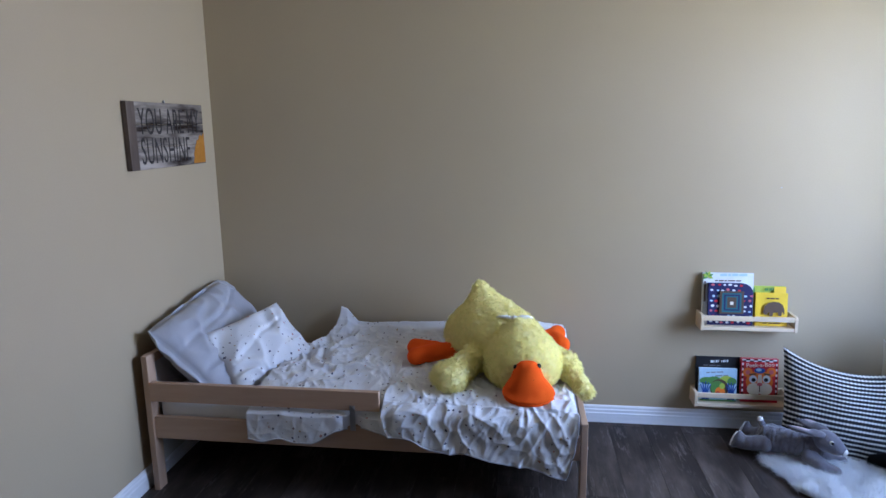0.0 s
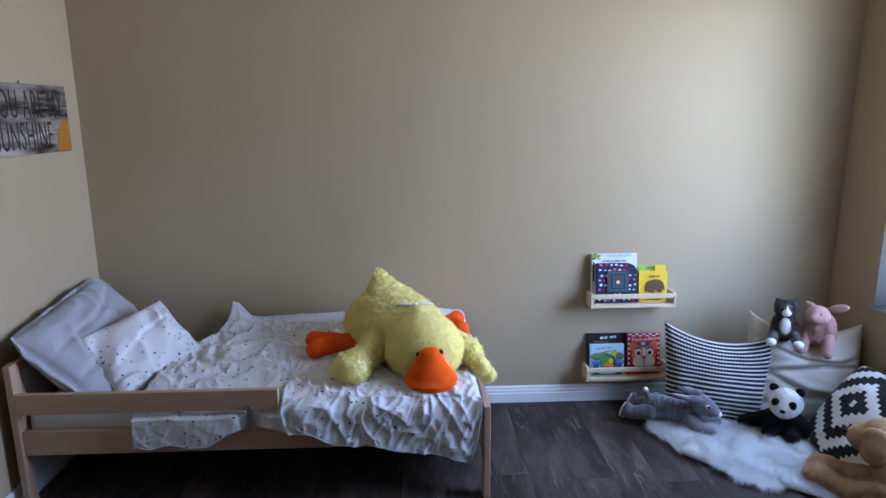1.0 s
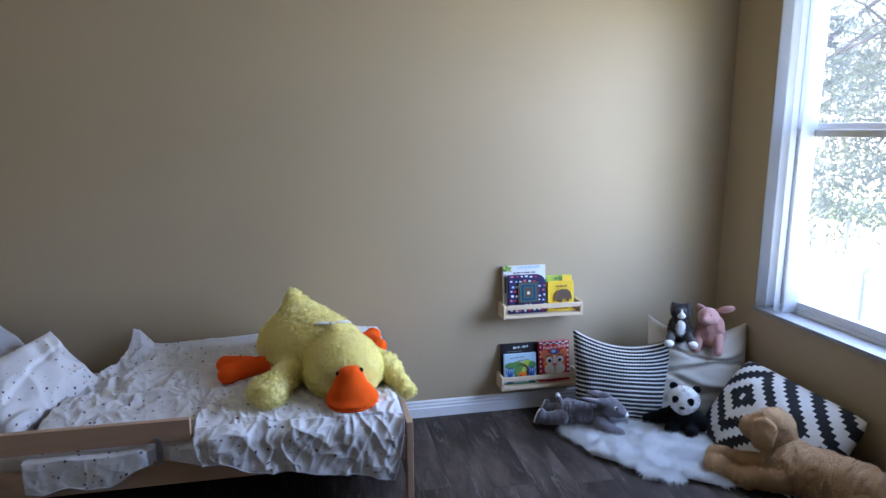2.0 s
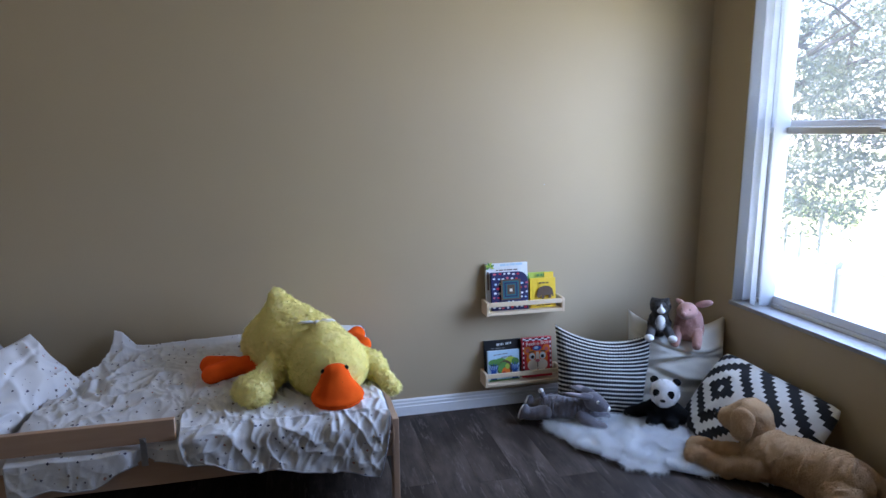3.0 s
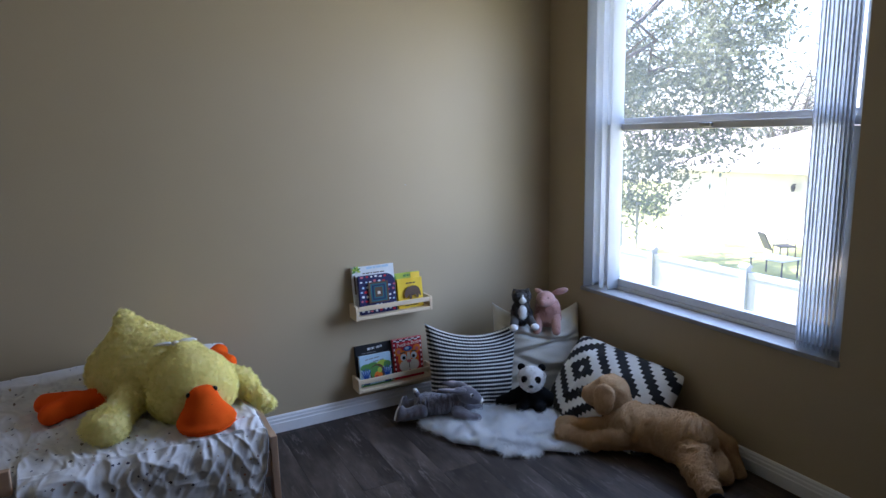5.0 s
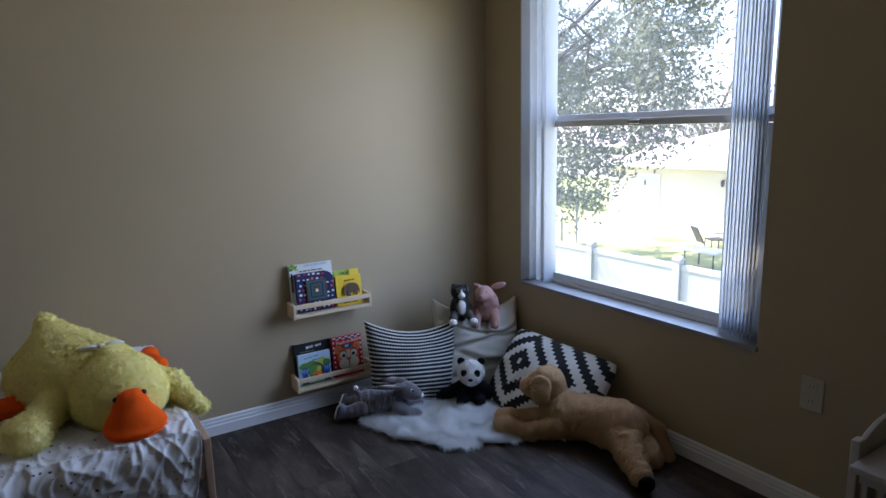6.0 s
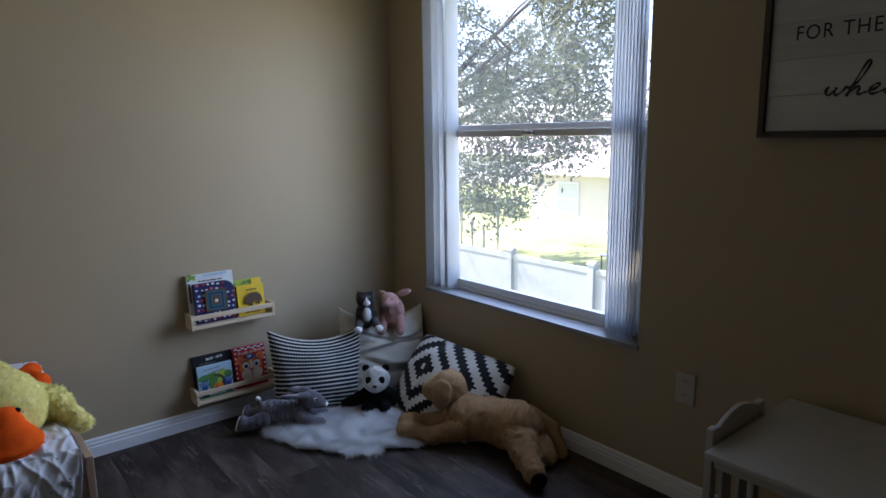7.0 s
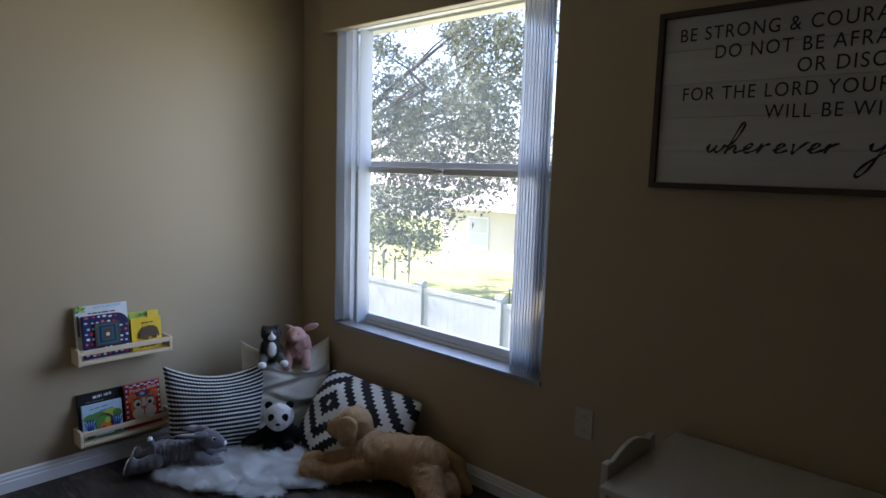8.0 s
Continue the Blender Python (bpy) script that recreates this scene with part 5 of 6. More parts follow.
def dogpart(name, shapes, material, label="", **options):
    v, f = plush(shapes, **options)
    v = v - OFF
    ob = part(name, mesh(name, v, f), material, dog, label, smooth=True)
    if material is TAN_PLUSH:
        size = v.max(0) - v.min(0)
        part("fur", pile(v, f, int(200000 * size[0] * size[1] + 480000 * size[0] * size[2]), 0.0050, 0.0005, (-0.15, -0.1, -0.15), 0.7, 0.03, 71, swirl=0.4), TAN_TUFT, ob)


dogpart("body", [ball((3.215, -1.065, 0.115), (0.095, 0.17, 0.105), (0, 0, 20)), ball((3.252, -1.19, 0.115), (0.092, 0.105, 0.112)), ball((3.14, -0.94, 0.11), (0.088, 0.10, 0.10))], TAN_PLUSH, blend=0.06, cell=0.006, crease=0.0110, crease_size=0.050, along=(0.35, -0.94, 0))
dogpart("head", [ball((3.135, -0.855, 0.235), (0.075, 0.080, 0.072)), ball((3.085, -0.79, 0.205), (0.045, 0.055, 0.045)), ball((3.14, -0.90, 0.17), (0.065, 0.05, 0.06))], TAN_PLUSH, blend=0.04, cell=0.008, crease=0.007, crease_size=0.04)
dogpart("ear", [ball((3.062, -0.888, 0.245), (0.020, 0.048, 0.046), (6, 14, 30)), ball((3.048, -0.900, 0.205), (0.020, 0.042, 0.042), (6, 6, 30))], TAN_PLUSH, blend=0.02, cell=0.006, crease=0.002)
dogpart("ear", [ball((3.205, -0.83, 0.215), (0.020, 0.042, 0.055), (0, -10, 10))], TAN_PLUSH, blend=0.02, cell=0.006, crease=0.002)
dogpart("front_leg", [limb((3.085, -0.975, 0.085), (3.005, -0.885, 0.048), 0.054, 0.038), limb((3.005, -0.885, 0.048), (2.95, -0.785, 0.042), 0.036, 0.040), ball((2.945, -0.775, 0.048), (0.046, 0.050, 0.044))], TAN_PLUSH, blend=0.025, cell=0.006, crease=0.009, crease_size=0.045, along=(-0.6, 0.8, 0))
dogpart("front_leg", [limb((3.11, -0.87, 0.075), (3.005, -0.725, 0.046), 0.050, 0.038), ball((2.998, -0.712, 0.048), (0.045, 0.050, 0.044))], TAN_PLUSH, blend=0.03, cell=0.008, crease=0.011, crease_size=0.07, along=(-0.6, 0.8, 0))
dogpart("hind_leg", [limb((3.225, -1.21, 0.10), (3.170, -1.295, 0.075), 0.085, 0.062), limb((3.170, -1.295, 0.075), (3.105, -1.405, 0.048), 0.056, 0.044)], TAN_PLUSH, blend=0.03, cell=0.006, crease=0.012, crease_size=0.040, along=(-0.5, -0.85, -0.2))
dogpart("hind_leg", [limb((3.30, -1.22, 0.08), (3.255, -1.34, 0.045), 0.06, 0.042)], TAN_PLUSH, blend=0.03, cell=0.008, crease=0.011, crease_size=0.07, along=(-0.6, 0.8, 0))
dogpart("paw_pad", [ball((3.086, -1.445, 0.040), (0.034, 0.014, 0.034), (0, 0, -28))], BLACK_PLUSH, "dark brown paw pad", blend=0.02, cell=0.005)
dogpart("tail", [limb((3.315, -1.20, 0.165), (3.355, -1.275, 0.115), 0.032, 0.030), limb((3.355, -1.275, 0.115), (3.340, -1.345, 0.032), 0.029, 0.026)], TAN_PLUSH, blend=0.03, cell=0.007, crease=0.004)
dogpart("nose", [ball((3.057, -0.745, 0.212), (0.018, 0.014, 0.013))], BLACK_GLOSS, blend=0.02, cell=0.004)

# ---- sign on the left wall ----
sign = thing("wooden_sign", "weathered grey plank sign with charcoal lettering and an orange sun", "wall sign", (0, -0.41, 1.244))
SY0, SY1 = -0.274, 0.281
for k in range(3):
    part("board", box(0.003, 0.021, SY0 + 0.052, SY1, 0.0865 * k, 0.0865 * k + 0.0838, 0.0015), SIGN_GREY, sign)
part("end_board", box(0.003, 0.0225, SY0, SY0 + 0.051, 0, 0.257, 0.0012), SIGN_DARK, sign, "dark stained end board")
SM = Matrix(((0, 0, 1, 0.0213), (1, 0, 0, 0), (0, 1, 0, 0), (0, 0, 0, 1)))
words("letter", "YOU ARE MY", 0.146, SM @ pose(-0.206, 0.134, 0), GREY_INK, sign, spread=1.1, stretch=0.490, thin=0.0008)
words("letter", "SUNSHINE", 0.146, SM @ pose(-0.204, 0.020, 0), GREY_INK, sign, spread=1.1, stretch=0.490, thin=0.0008)
corner_sun = [(SY1 - 0.002, 0.004)] + [(SY1 - 0.002 + 0.100 * math.cos(a) * (1 + 0.04 * math.sin(a * 23)), 0.004 + 0.125 * math.sin(a) * (1 + 0.05 * math.sin(a * 17))) for a in (math.pi / 2 + math.pi / 2 * k / 22 for k in range(23))]
bm = prism(corner_sun, 0.0008)
bm.transform(Matrix(((0, 1, 0, 0.0214), (1, 0, 0, 0), (0, 0, 1, 0), (0, 0, 0, 1))))
bmesh.ops.recalc_face_normals(bm, faces=bm.faces[:])
part("painted_sun", bm, SUN_PAINT, sign, "faded orange painted sun")
part("hanger", tube([(0.006, 0.005, 0.257), (0.006, 0.005, 0.268)], [0.005, 0.003], 8), STEEL, sign)

# ---- framed verse on the window wall ----
verse = thing("framed_sign", "whitewashed plank sign with black lettering in a dark walnut frame", "wall sign", (W, -2.47, 1.34))
PY0, PY1, PH = -0.49, 0.445, 0.562
for k in range(5):
    part("board", box(-0.014, -0.004, PY0 + 0.019, PY1 - 0.019, 0.019 + 0.105 * k, 0.019 + 0.105 * k + 0.1042, 0.001), SHIPLAP, verse)
for y0, y1, z0, z1 in ((PY0, PY0 + 0.0185, 0, PH), (PY1 - 0.0185, PY1, 0, PH), (PY0 + 0.0187, PY1 - 0.0187, 0, 0.0185), (PY0 + 0.0187, PY1 - 0.0187, PH - 0.0185, PH)):
    part("frame_bar", box(-0.030, -0.001, y0, y1, z0, z1, 0.002), WALNUT, verse)
VM = Matrix(((0, 0, -1, -0.0143), (-1, 0, 0, 0), (0, 1, 0, 0), (0, 0, 0, 1)))
for text, start, z, st in (("BE STRONG & COURAGEOUS", -2.091, 1.807, 0.86), ("DO NOT BE AFRAID", -2.204, 1.747, 0.86), ("OR DISCOURAGED", -2.440, 1.688, 0.86), ("FOR THE LORD YOUR GOD", -2.112, 1.622, 0.86), ("WILL BE WITH YOU", -2.365, 1.559, 0.86)):
    words("letter", text, 0.058, VM @ pose(-(start + 2.47), z - 1.34, 0), INK, verse, spread=1.16, stretch=st)
SCRIPT = {
    "w": (1.25, [(0, 0.45), (0.12, 0.95), (0.10, 0.35), (0.30, 0.05), (0.52, 0.55), (0.55, 0.85), (0.56, 0.30), (0.76, 0.05), (1.0, 0.55), (1.0, 0.9), (1.2, 0.7)]),
    "h": (0.95, [(0, 0.7), (0.30, 1.5), (0.42, 3.0), (0.28, 3.4), (0.16, 2.6), (0.04, 0.0), (0.10, 0.3), (0.40, 0.85), (0.52, 0.6), (0.50, 0.15), (0.66, 0.03), (0.9, 0.2)]),
    "e": (0.90, [(0, 0.25), (0.35, 0.5), (0.50, 0.85), (0.32, 1.0), (0.12, 0.6), (0.20, 0.1), (0.45, 0.03), (0.85, 0.35)]),
    "r": (0.90, [(0, 0.5), (0.14, 0.95), (0.12, 0.5), (0.06, -0.05), (0.12, 0.4), (0.34, 0.85), (0.62, 0.98)]),
    "v": (0.95, [(0.05, 1.0), (0.13, 0.6), (0.24, -0.08), (0.44, 0.45), (0.74, 1.1), (0.88, 1.0)]),
    "y": (1.05, [(0, 0.6), (0.10, 0.95), (0.12, 0.4), (0.34, 0.2), (0.60, 0.5), (0.72, 1.0), (0.66, 0.0), (0.50, -1.7), (0.22, -2.4), (0.04, -2.0), (0.30, -1.0), (1.0, 0.3)]),
    "o": (0.85, [(0, 0.35), (0.36, 0.95), (0.12, 0.7), (0.12, 0.2), (0.40, 0.03), (0.60, 0.5), (0.42, 0.95), (0.8, 0.8)]),
    "u": (1.0, [(0, 0.8), (0.08, 0.9), (0.10, 0.3), (0.30, 0.03), (0.52, 0.3), (0.62, 0.95), (0.62, 0.25), (0.78, 0.05), (1.0, 0.3)])}


def script(word, at, z, high, wide, slant, thick):
    """Joined handwriting along one pen stroke; at and z place its start, slant leans it."""
    pts, x = [], 0.0
    for k, ch in enumerate(word):
        step, stroke = SCRIPT[ch]
        pts += [(x + a, b) for a, b in stroke]
        x += step
        if word[k:k + 2] in ("re", "ev", "ve"):
            # the pen lifts between these
            pen(pts, at, z, high, wide, slant, thick)
            pts = []
    pen(pts, at, z, high, wide, slant, thick)


def pen(pts, at, z, high, wide, slant, thick):
    pts = np.array([(wide * a + slant * high * b, high * b) for a, b in pts])
    line = []
    for k in range(len(pts) - 1):
        p0, p1, p2, p3 = (pts[min(max(k + q, 0), len(pts) - 1)] for q in (-1, 0, 1, 2))
        for q in range(5):
            u = q / 5
            line.append(0.5 * (2 * p1 + (p2 - p0) * u + (2 * p0 - 5 * p1 + 4 * p2 - p3) * u * u + (3 * p1 - p0 - 3 * p2 + p3) * u ** 3))
    bm = tube([(a, b, 0.0) for a, b in line], [thick * (1.0 + 0.35 * math.sin(k * 0.8)) for k in range(len(line))], 6)
    bm.transform(Matrix.Diagonal((1, 1, 0.25, 1)))
    bm.transform(VM @ pose(at, z, 0.0004))
    part("script_stroke", bm, INK, verse, smooth=True)


script("wherever", -0.271, 0.117, 0.027, 0.049, 0.40, 0.0029)
script("you", 0.162, 0.117, 0.027, 0.049, 0.40, 0.0029)

nail = thing("wall_nail", "tiny bare nail in the beige wall", "nail", (2.566, 0, 1.117))
part("shank", tube([(0, -0.0005, 0), (0, -0.010, 0.002)], [0.0012, 0.0012], 6), STEEL, nail)
part("nail_head", tube([(0, -0.0102, 0.002), (0, -0.0115, 0.0022)], [0.0022, 0.0022], 8), STEEL, nail)

# ---- outlet ----
outlet = thing("wall_outlet", "ivory double wall outlet on the beige wall", "outlet", (W, -1.826, 0.441))
part("plate", box(-0.006, -0.0005, -0.037, 0.037, -0.058, 0.058, 0.002), PLASTIC, outlet)
for z in (-0.026, 0.026):
    sock = part("socket", box(-0.0085, -0.0062, -0.017, 0.017, z - 0.014, z + 0.014, 0.001), PLASTIC, outlet)
    for y in (-0.006, 0.006):
        part("slot", box(-0.0092, -0.0087, y - 0.001, y + 0.001, z - 0.002, z + 0.007), SLOT, sock)

# ---- white child's table ----
tab = thing("kids_table", "low white wooden children's table with arched end boards", "table", (3.18, -2.5, 0))
TX0, TX1, TY0, TY1 = -0.292, 0.240, -0.45, 0.312
part("tabletop", box(TX0, TX1, TY0, TY1, 0.512, 0.530, 0.005), WHITE_WOOD, tab)
for ye in (TY1 + 0.002, TY0 - 0.024):
    for xa in (TX0 + 0.052, TX0 + 0.330):
        part("leg", box(xa, xa + 0.034, ye, ye + 0.022, 0, 0.572, 0.005), WHITE_WOOD, tab)
    x0, x1 = TX0 + 0.0862, TX0 + 0.3298
    arch = [(x0, 0.49), (x1, 0.49), (x1, 0.562)] + [(x1 + (x0 - x1) * k / 14, 0.562 + 0.034 * math.sin(math.pi * k / 14)) for k in range(1, 14)] + [(x0, 0.562)]
    part("end_board", prism(arch, 0.014, pose(0, ye + 0.004, 0), 0.003), WHITE_WOOD, tab)
    part("stretcher", box(x0, x1, ye + 0.004, ye + 0.016, 0.10, 0.14, 0.002), WHITE_WOOD, tab)
    for k in range(2):
        xs = x0 + 0.045 + k * 0.105
        part("end_slat", box(xs, xs + 0.055, ye + 0.004, ye + 0.016, 0.1402, 0.4898, 0.002), WHITE_WOOD, tab)
for xa in (TX0 + 0.06, TX1 - 0.05):
    part("apron", box(xa, xa + 0.016, TY0 + 0.001, TY1 - 0.001, 0.462, 0.5118, 0.002), WHITE_WOOD, tab)

# ---- outside the window ----
ground = tagged(part("ground", mesh("ground", [(-400, -400, GROUND), (400, -400, GROUND), (400, 400, GROUND), (-400, 400, GROUND)], [(0, 1, 2, 3)]), LAWN), "sunlit lawn behind the houses", "lawn", kind="structure")

# white panel fence
fence = thing("fence", "white vinyl privacy fence across the back lawn", "fence", (10.1, 5.55, GROUND))
for k in range(-7, 8):
    y = 1.95 * k
    post = box(-0.065, 0.065, y - 0.065, y + 0.065, 0, 1.86, 0.01)
    post_ob = part("post", post, FENCE, fence)
    part("cap", prism([(-0.08, 1.8605), (0.08, 1.8605), (0.08, 1.88), (0, 1.93), (-0.08, 1.88)], 0.16, pose(0, y - 0.08, 0)), FENCE, post_ob)
    part("rail", box(-0.03, 0.03, y + 0.066, y + 1.884, 1.70, 1.80, 0.008), FENCE, fence)
    part("rail", box(-0.03, 0.03, y + 0.066, y + 1.884, 0.10, 0.22, 0.008), FENCE, fence)
    for j in range(11):
        a = y + 0.07 + j * 0.165
        part("fence_board", box(-0.012, 0.012, a, a + 0.1645, 0.2202, 1.6998, 0.003), FENCE, fence)

# neighbour's house with a hip roof


def house(name, label, x0, x1, y0, y1, wall_mat, eave, ridge, openings, over=0.5):
    h = thing(name, label, "house", (x0, (y0 + y1) / 2, GROUND))
    cy = (y0 + y1) / 2
    part("wall", box(0, x1 - x0, y0 - cy, y1 - cy, 0, eave - 0.12), wall_mat, h)
    a, b, c, d = -over, x1 - x0 + over, y0 - cy - over, y1 - cy + over
    half = (b - a) / 2
    bm = bmesh.new()
    base = [bm.verts.new(p) for p in ((a, c, eave), (b, c, eave), (b, d, eave), (a, d, eave))]
    r = [bm.verts.new(((a + b) / 2, c + half, ridge)), bm.verts.new(((a + b) / 2, d - half, ridge))]
    low = [bm.verts.new((v.co.x, v.co.y, eave - 0.12)) for v in base]
    for f in ((base[0], base[1], r[0]), (base[1], base[2], r[1], r[0]), (base[2], base[3], r[1]), (base[3], base[0], r[0], r[1])):
        bm.faces.new(f)
    for k in range(4):
        bm.faces.new((base[k], low[k], low[(k + 1) % 4], base[(k + 1) % 4]))
    bm.faces.new(low[::-1])
    bmesh.ops.recalc_face_normals(bm, faces=bm.faces[:])
    roof = part("roof", bm, SHINGLE, h)
    fascia = box(a - 0.03, a - 0.002, c, d, eave - 0.16, eave + 0.01)
    part("fascia", fascia, TRIM, roof)
    for kind, oy0, oy1, z0, z1, m in openings:
        w = part(kind, box(-0.05, -0.002, oy0 - cy, oy1 - cy, z0, z1), TRIM, h)
        part("pane", box(-0.062, -0.0505, oy0 - cy + 0.07, oy1 - cy - 0.07, z0 + 0.07, z1 - 0.07), m, w)
        part("glazing_bar", box(-0.07, -0.0625, oy0 - cy + 0.07, oy1 - cy - 0.07, (z0 + z1) / 2 - 0.025, (z0 + z1) / 2 + 0.025), TRIM, w)
    return h


house("house", "pale yellow stucco house with a low hip roof", 22.3, 33, -6.0, 16.2, STUCCO, 2.62, 4.5,
      [("window", 13.55, 14.70, 0.75, 2.15, HOUSE_GLASS), ("door", 8.2, 10.35, 0.05, 2.15, DARK_GLASS), ("window", 3.0, 4.6, 0.9, 2.1, HOUSE_GLASS)])
house("house", "white stucco house far behind the oak", 40, 52, 25, 50, STUCCO_WHITE, 2.7, 4.6, [("window", 30, 31.6, 0.9, 2.1, HOUSE_GLASS), ("window", 40, 41.6, 0.9, 2.1, HOUSE_GLASS)])
lamp = thing("porch_lamp", "small dark wall lamp beside the patio door", "wall lamp", (22.25, 10.75, GROUND + 1.95))
part("bracket", box(-0.08, 0.048, -0.03, 0.03, 0.10, 0.14, 0.005), IRON, lamp)
part("lantern", tube([(-0.08, 0, -0.12), (-0.08, 0, 0.05), (-0.08, 0, 0.12)], [0.05, 0.08, 0.03], 6), IRON, lamp)


def patio_chair(x, y, turn):
    c = thing("patio_chair", "dark metal patio chair on the lawn", "chair", pose(x, y, GROUND, 0, 0, turn), "patio chairs")
    part("seat", box(-0.25, 0.25, -0.25, 0.25, 0.41, 0.45, 0.01), IRON, c)
    part("backrest", box(-0.25, 0.25, 0.22, 0.26, 0.47, 1.05, 0.01, m=pose(0, 0.06, 0.02, -26)), IRON, c)
    for a in (-0.23, 0.23):
        for b in (-0.23, 0.23):
            part("leg", tube([(a, b, 0), (a, b, 0.41)], [0.018, 0.018], 6), IRON, c)
        part("arm_rest", tube([(a * 1.1, -0.2, 0.45), (a * 1.1, -0.2, 0.65), (a * 1.1, 0.25, 0.66)], [0.015] * 3, 6), IRON, c)


patio_chair(19.5, 9.15, 60)
patio_chair(19.2, 8.0, 200)
ptab = thing("patio_table", "low dark metal patio table with a pale top", "table", (17.2, 7.9, GROUND))
part("tabletop", box(-0.4, 0.4, -0.52, 0.52, 0.50, 0.54, 0.01), STUCCO_WHITE, ptab)
for a in (-0.34, 0.34):
    for b in (-0.46, 0.46):
        part("leg", tube([(a, b, 0), (a, b, 0.50)], [0.025, 0.02], 6), IRON, ptab)


def leaves(centres, spread, count, size, seed):
    """Small folded leaves scattered in clumps about branch ends."""
    rng = np.random.default_rng(seed)
    c = np.array(centres)[rng.integers(0, len(centres), count)]
    p = c + rng.normal(0, 1, (count, 3)) * np.array(spread)
    a, b = rng.normal(0, 1, (count, 3)), rng.normal(0, 1, (count, 3))
    a /= np.linalg.norm(a, axis=1)[:, None]
    b = np.cross(a, b)
    b /= np.linalg.norm(b, axis=1)[:, None]
    s = size * (0.6 + 0.8 * rng.random(count))[:, None]
    verts = np.concatenate([p - a * s, p + b * s * 0.42, p + a * s, p - b * s * 0.42])
    i = np.arange(count)
    return mesh("crown", verts, np.stack([i, i + count, i + 2 * count, i + 3 * count], 1).tolist())


def oak(label, x, y, height, reach, seed, count, droop=(), open_to=None):
    rng = random.Random(seed)
    t = thing("oak_tree", label, "tree", (x, y, GROUND))
    fork = height * 0.24
    part("trunk", tube([(0, 0, -0.1), (0.05, 0.05, 0.5), (0.1, 0, fork * 0.6), (0, 0, fork)], [0.55, 0.40, 0.34, 0.32], 12), BARK, t, smooth=True)
    ends = []
    for k in range(11):
        a = 2 * math.pi * (k + rng.uniform(-0.3, 0.3)) / 11
        lift = rng.uniform(0.25, 0.95)
        far = reach * rng.uniform(0.62, 0.98) * (1.15 - 0.55 * lift)
        pts = [Vector((0, 0, fork - 0.3))]
        for s in (0.3, 0.6, 1.0):
            pts.append(Vector((math.cos(a + rng.uniform(-0.2, 0.2)) * far * s, math.sin(a + rng.uniform(-0.2, 0.2)) * far * s, fork + (height - fork) * lift * s ** 0.75 + rng.uniform(-0.2, 0.2))))
        part("limb", tube(pts, [0.20, 0.13, 0.08, 0.03], 8), BARK, t, smooth=True)
        for q in range(16):
            base = pts[1 + q % 3].lerp(pts[min(3, 2 + q % 3)], rng.random())
            tip = base + Vector((rng.uniform(-1, 1), rng.uniform(-1, 1), rng.uniform(-0.45, 0.7))) * reach * 0.27
            ends.append(tuple(tip))
            if q % 2 == 0:
                part("twig", tube([base, base.lerp(tip, 0.5) + Vector((0, 0, 0.1)), tip], [0.05, 0.03, 0.012], 5), BARK, t)
    low = []
    for dx, dy, dz in droop:
        low += [(dx - x + rng.uniform(-0.4, 0.4), dy - y + rng.uniform(-0.4, 0.4), dz - GROUND + rng.uniform(-0.4, 0.4)) for _ in range(9)]
    part("crown", leaves(ends, (0.29, 0.29, 0.18), int(count * 0.72), 0.072, seed), LEAF, t, "small dark green leaves with gaps")
    if low:
        part("crown", leaves(low, (0.27, 0.27, 0.30), int(len(low) * 60), 0.066, seed + 1), LEAF, t, "drooping leafy ends")
    return t


oak("broad live oak with small dark leaves over the fence", 13.9, 14.2, 12.5, 7.5, 7, 62000,
    [(11.8, 7.9, 0.6), (12.2, 8.4, -0.2), (12.4, 7.6, 1.0), (12.6, 6.6, 1.2), (12.0, 8.6, 0.9), (12.5, 7.5, 2.0), (12.8, 6.8, 2.4), (12.6, 8.4, 1.9), (12.9, 9.4, 2.2), (12.1, 7.4, 0.3), (12.3, 9.2, 0.2), (12.6, 5.9, 1.5), (12.8, 5.4, 3.4), (12.8, 5.9, 3.0), (12.8, 5.7, 2.4), (12.8, 6.4, 2.3), (12.9, 5.4, 4.3), (12.8, 6.0, 4.3), (13.0, 6.6, 3.4), (12.8, 6.6, 4.6), (13.0, 7.5, 3.2), (12.8, 6.5, 1.2)])
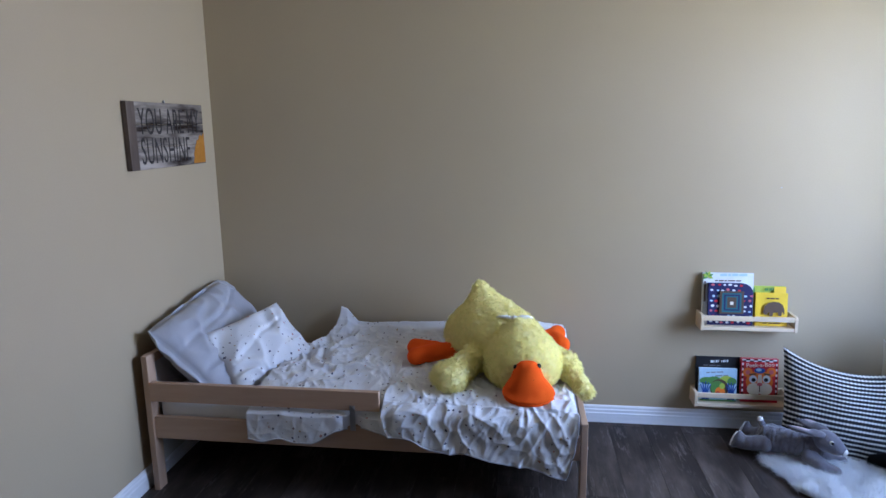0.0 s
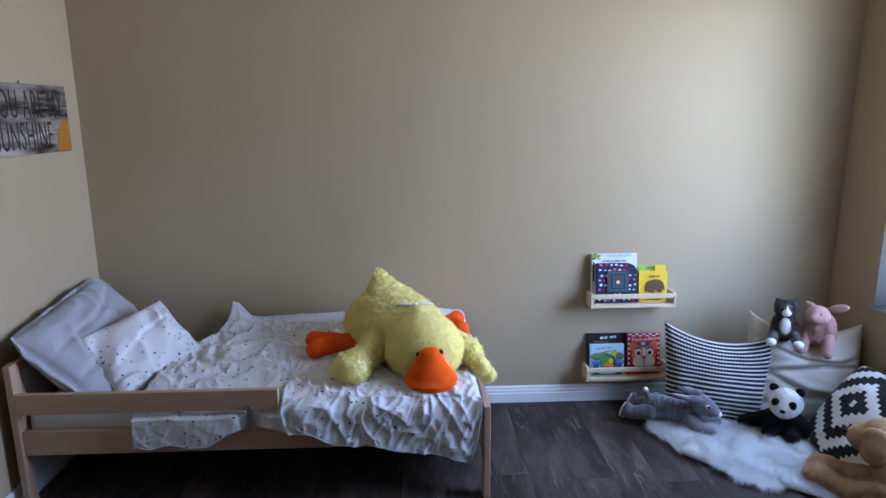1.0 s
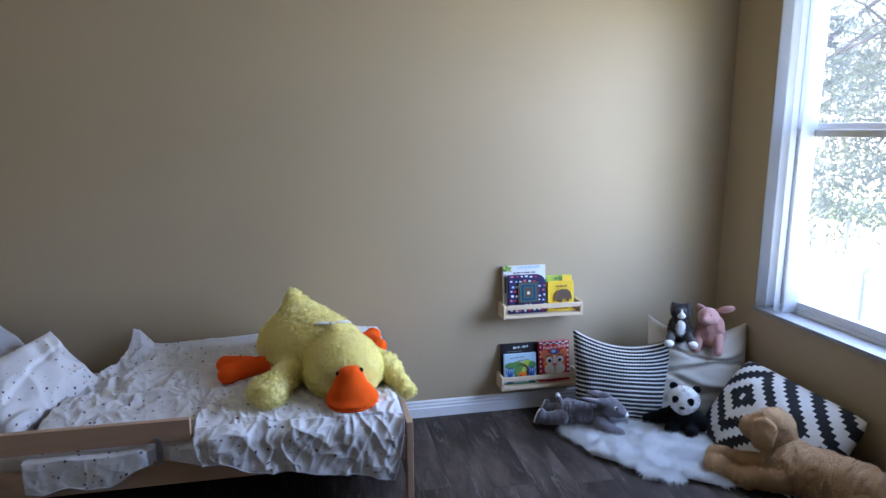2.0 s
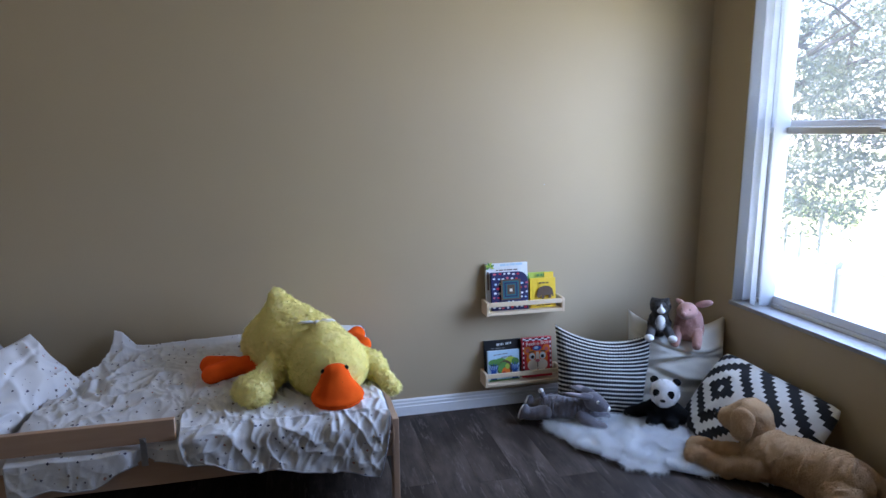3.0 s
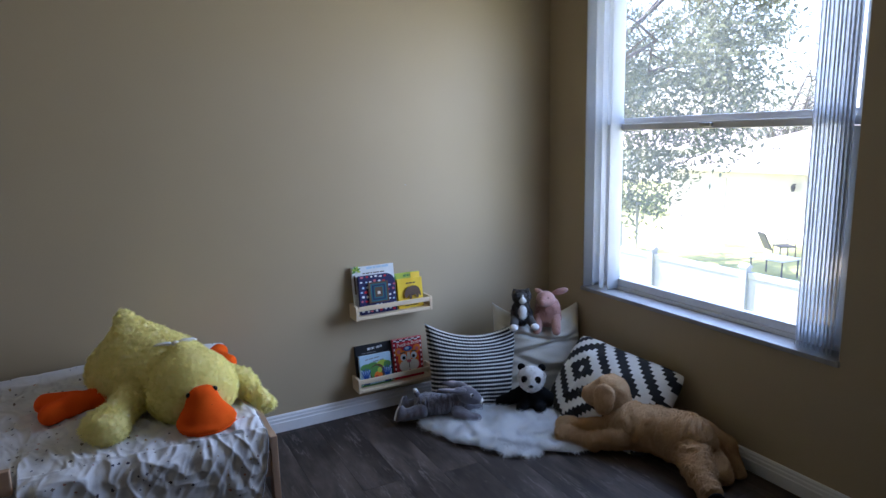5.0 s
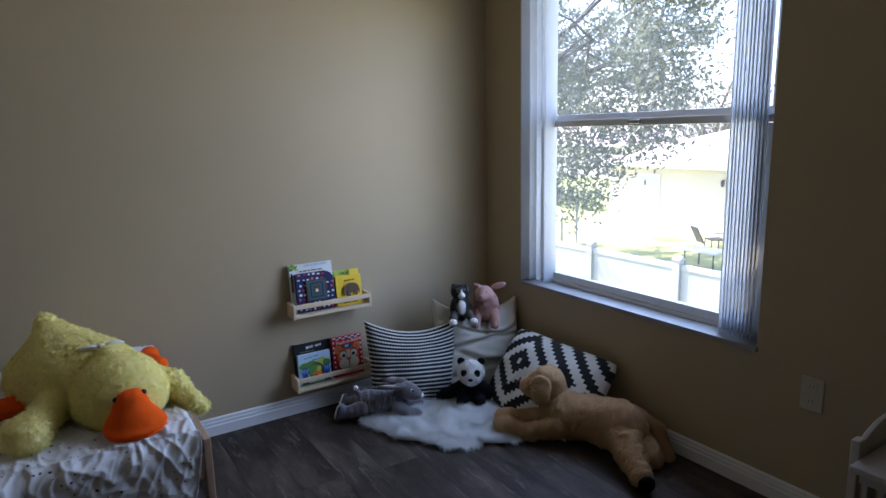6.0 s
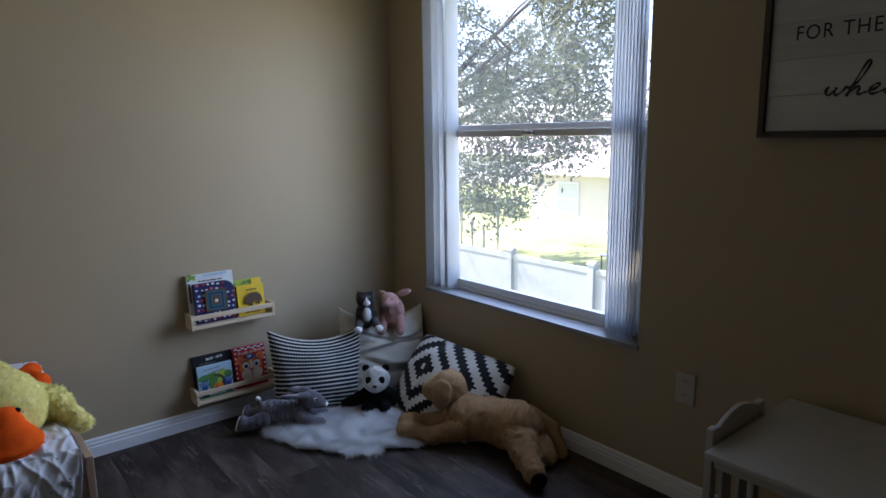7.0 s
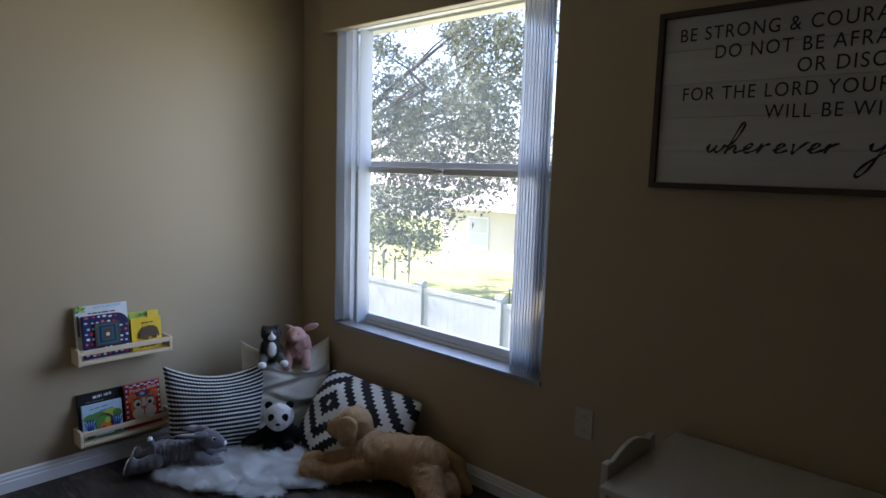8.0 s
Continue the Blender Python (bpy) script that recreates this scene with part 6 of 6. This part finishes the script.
for k, (mx, my, mz, ln) in enumerate(((12.0, 8.35, -0.8, 1.5), (12.1, 9.3, -0.5, 1.5), (12.2, 9.0, -0.7, 0.9), (12.1, 7.95, -0.3, 1.0))):
    rng = np.random.default_rng(50 + k)
    s = np.linspace(0, 1, 260) ** 1.3
    p = np.stack([mx + rng.normal(0, 0.02, 260) * (1 - 0.7 * s), my + rng.normal(0, 0.022, 260) * (1 - 0.7 * s), mz - ln * s], 1)
    verts = np.concatenate([p + (-0.005, 0.004, 0), p + (0.005, -0.004, 0), p + (0.0, 0.01, -0.14)])
    i = np.arange(260)
    tagged(part("hanging_moss", mesh("moss", verts, np.stack([i, i + 260, i + 520], 1).tolist()), MOSS), "strand of grey moss hanging from the oak", "moss", "moss strands", "stuff")
oak("distant oak tree behind the houses", 38, 22, 7, 4.5, 12, 9000)
hv_ = [(24.5 + random.uniform(-0.5, 0.5), 19 + 0.5 * k + random.uniform(-0.2, 0.2), GROUND + 0.5 + random.uniform(-0.3, 0.35)) for k in range(34)]
tagged(part("hedge", leaves(hv_, (0.3, 0.3, 0.3), 6000, 0.10, 31), HEDGE), "low dark hedge at the end of the lawn", "hedge", kind="stuff")

# ---- floor planks, laid along the room ----
PW, PL = 0.165, 1.22
plank_meshes = {}
x_seam = 3.03
k = 0
while x_seam - PW * (k + 1) > -PW:
    k += 1
columns = [x_seam + PW * j for j in range(-k, 4)]
for j, xa in enumerate(columns):
    x0, x1 = max(xa, 0.001), min(xa + PW, W - 0.001)
    if x1 - x0 < 0.01:
        continue
    shift = (0.37 * j * 1.7) % PL
    y = DEPTH - shift
    while y < 0:
        y0, y1 = max(y, DEPTH + 0.001), min(y + PL, -0.001)
        if y1 - y0 > 0.02:
            key = (round(x1 - x0, 4), round(y1 - y0, 4))
            if key not in plank_meshes:
                bm = box(0.0003, key[0] - 0.0003, 0.0003, key[1] - 0.0003, -0.0115, 0.0, 0.0008)
                me = bpy.data.meshes.new("plank")
                bm.to_mesh(me)
                bm.free()
                me.materials.append(PLANK)
                plank_meshes[key] = me
            pl = new("plank", plank_meshes[key])
            pl.parent = floor_ob
            pl.location = (x0, y0, 0)
        y += PL
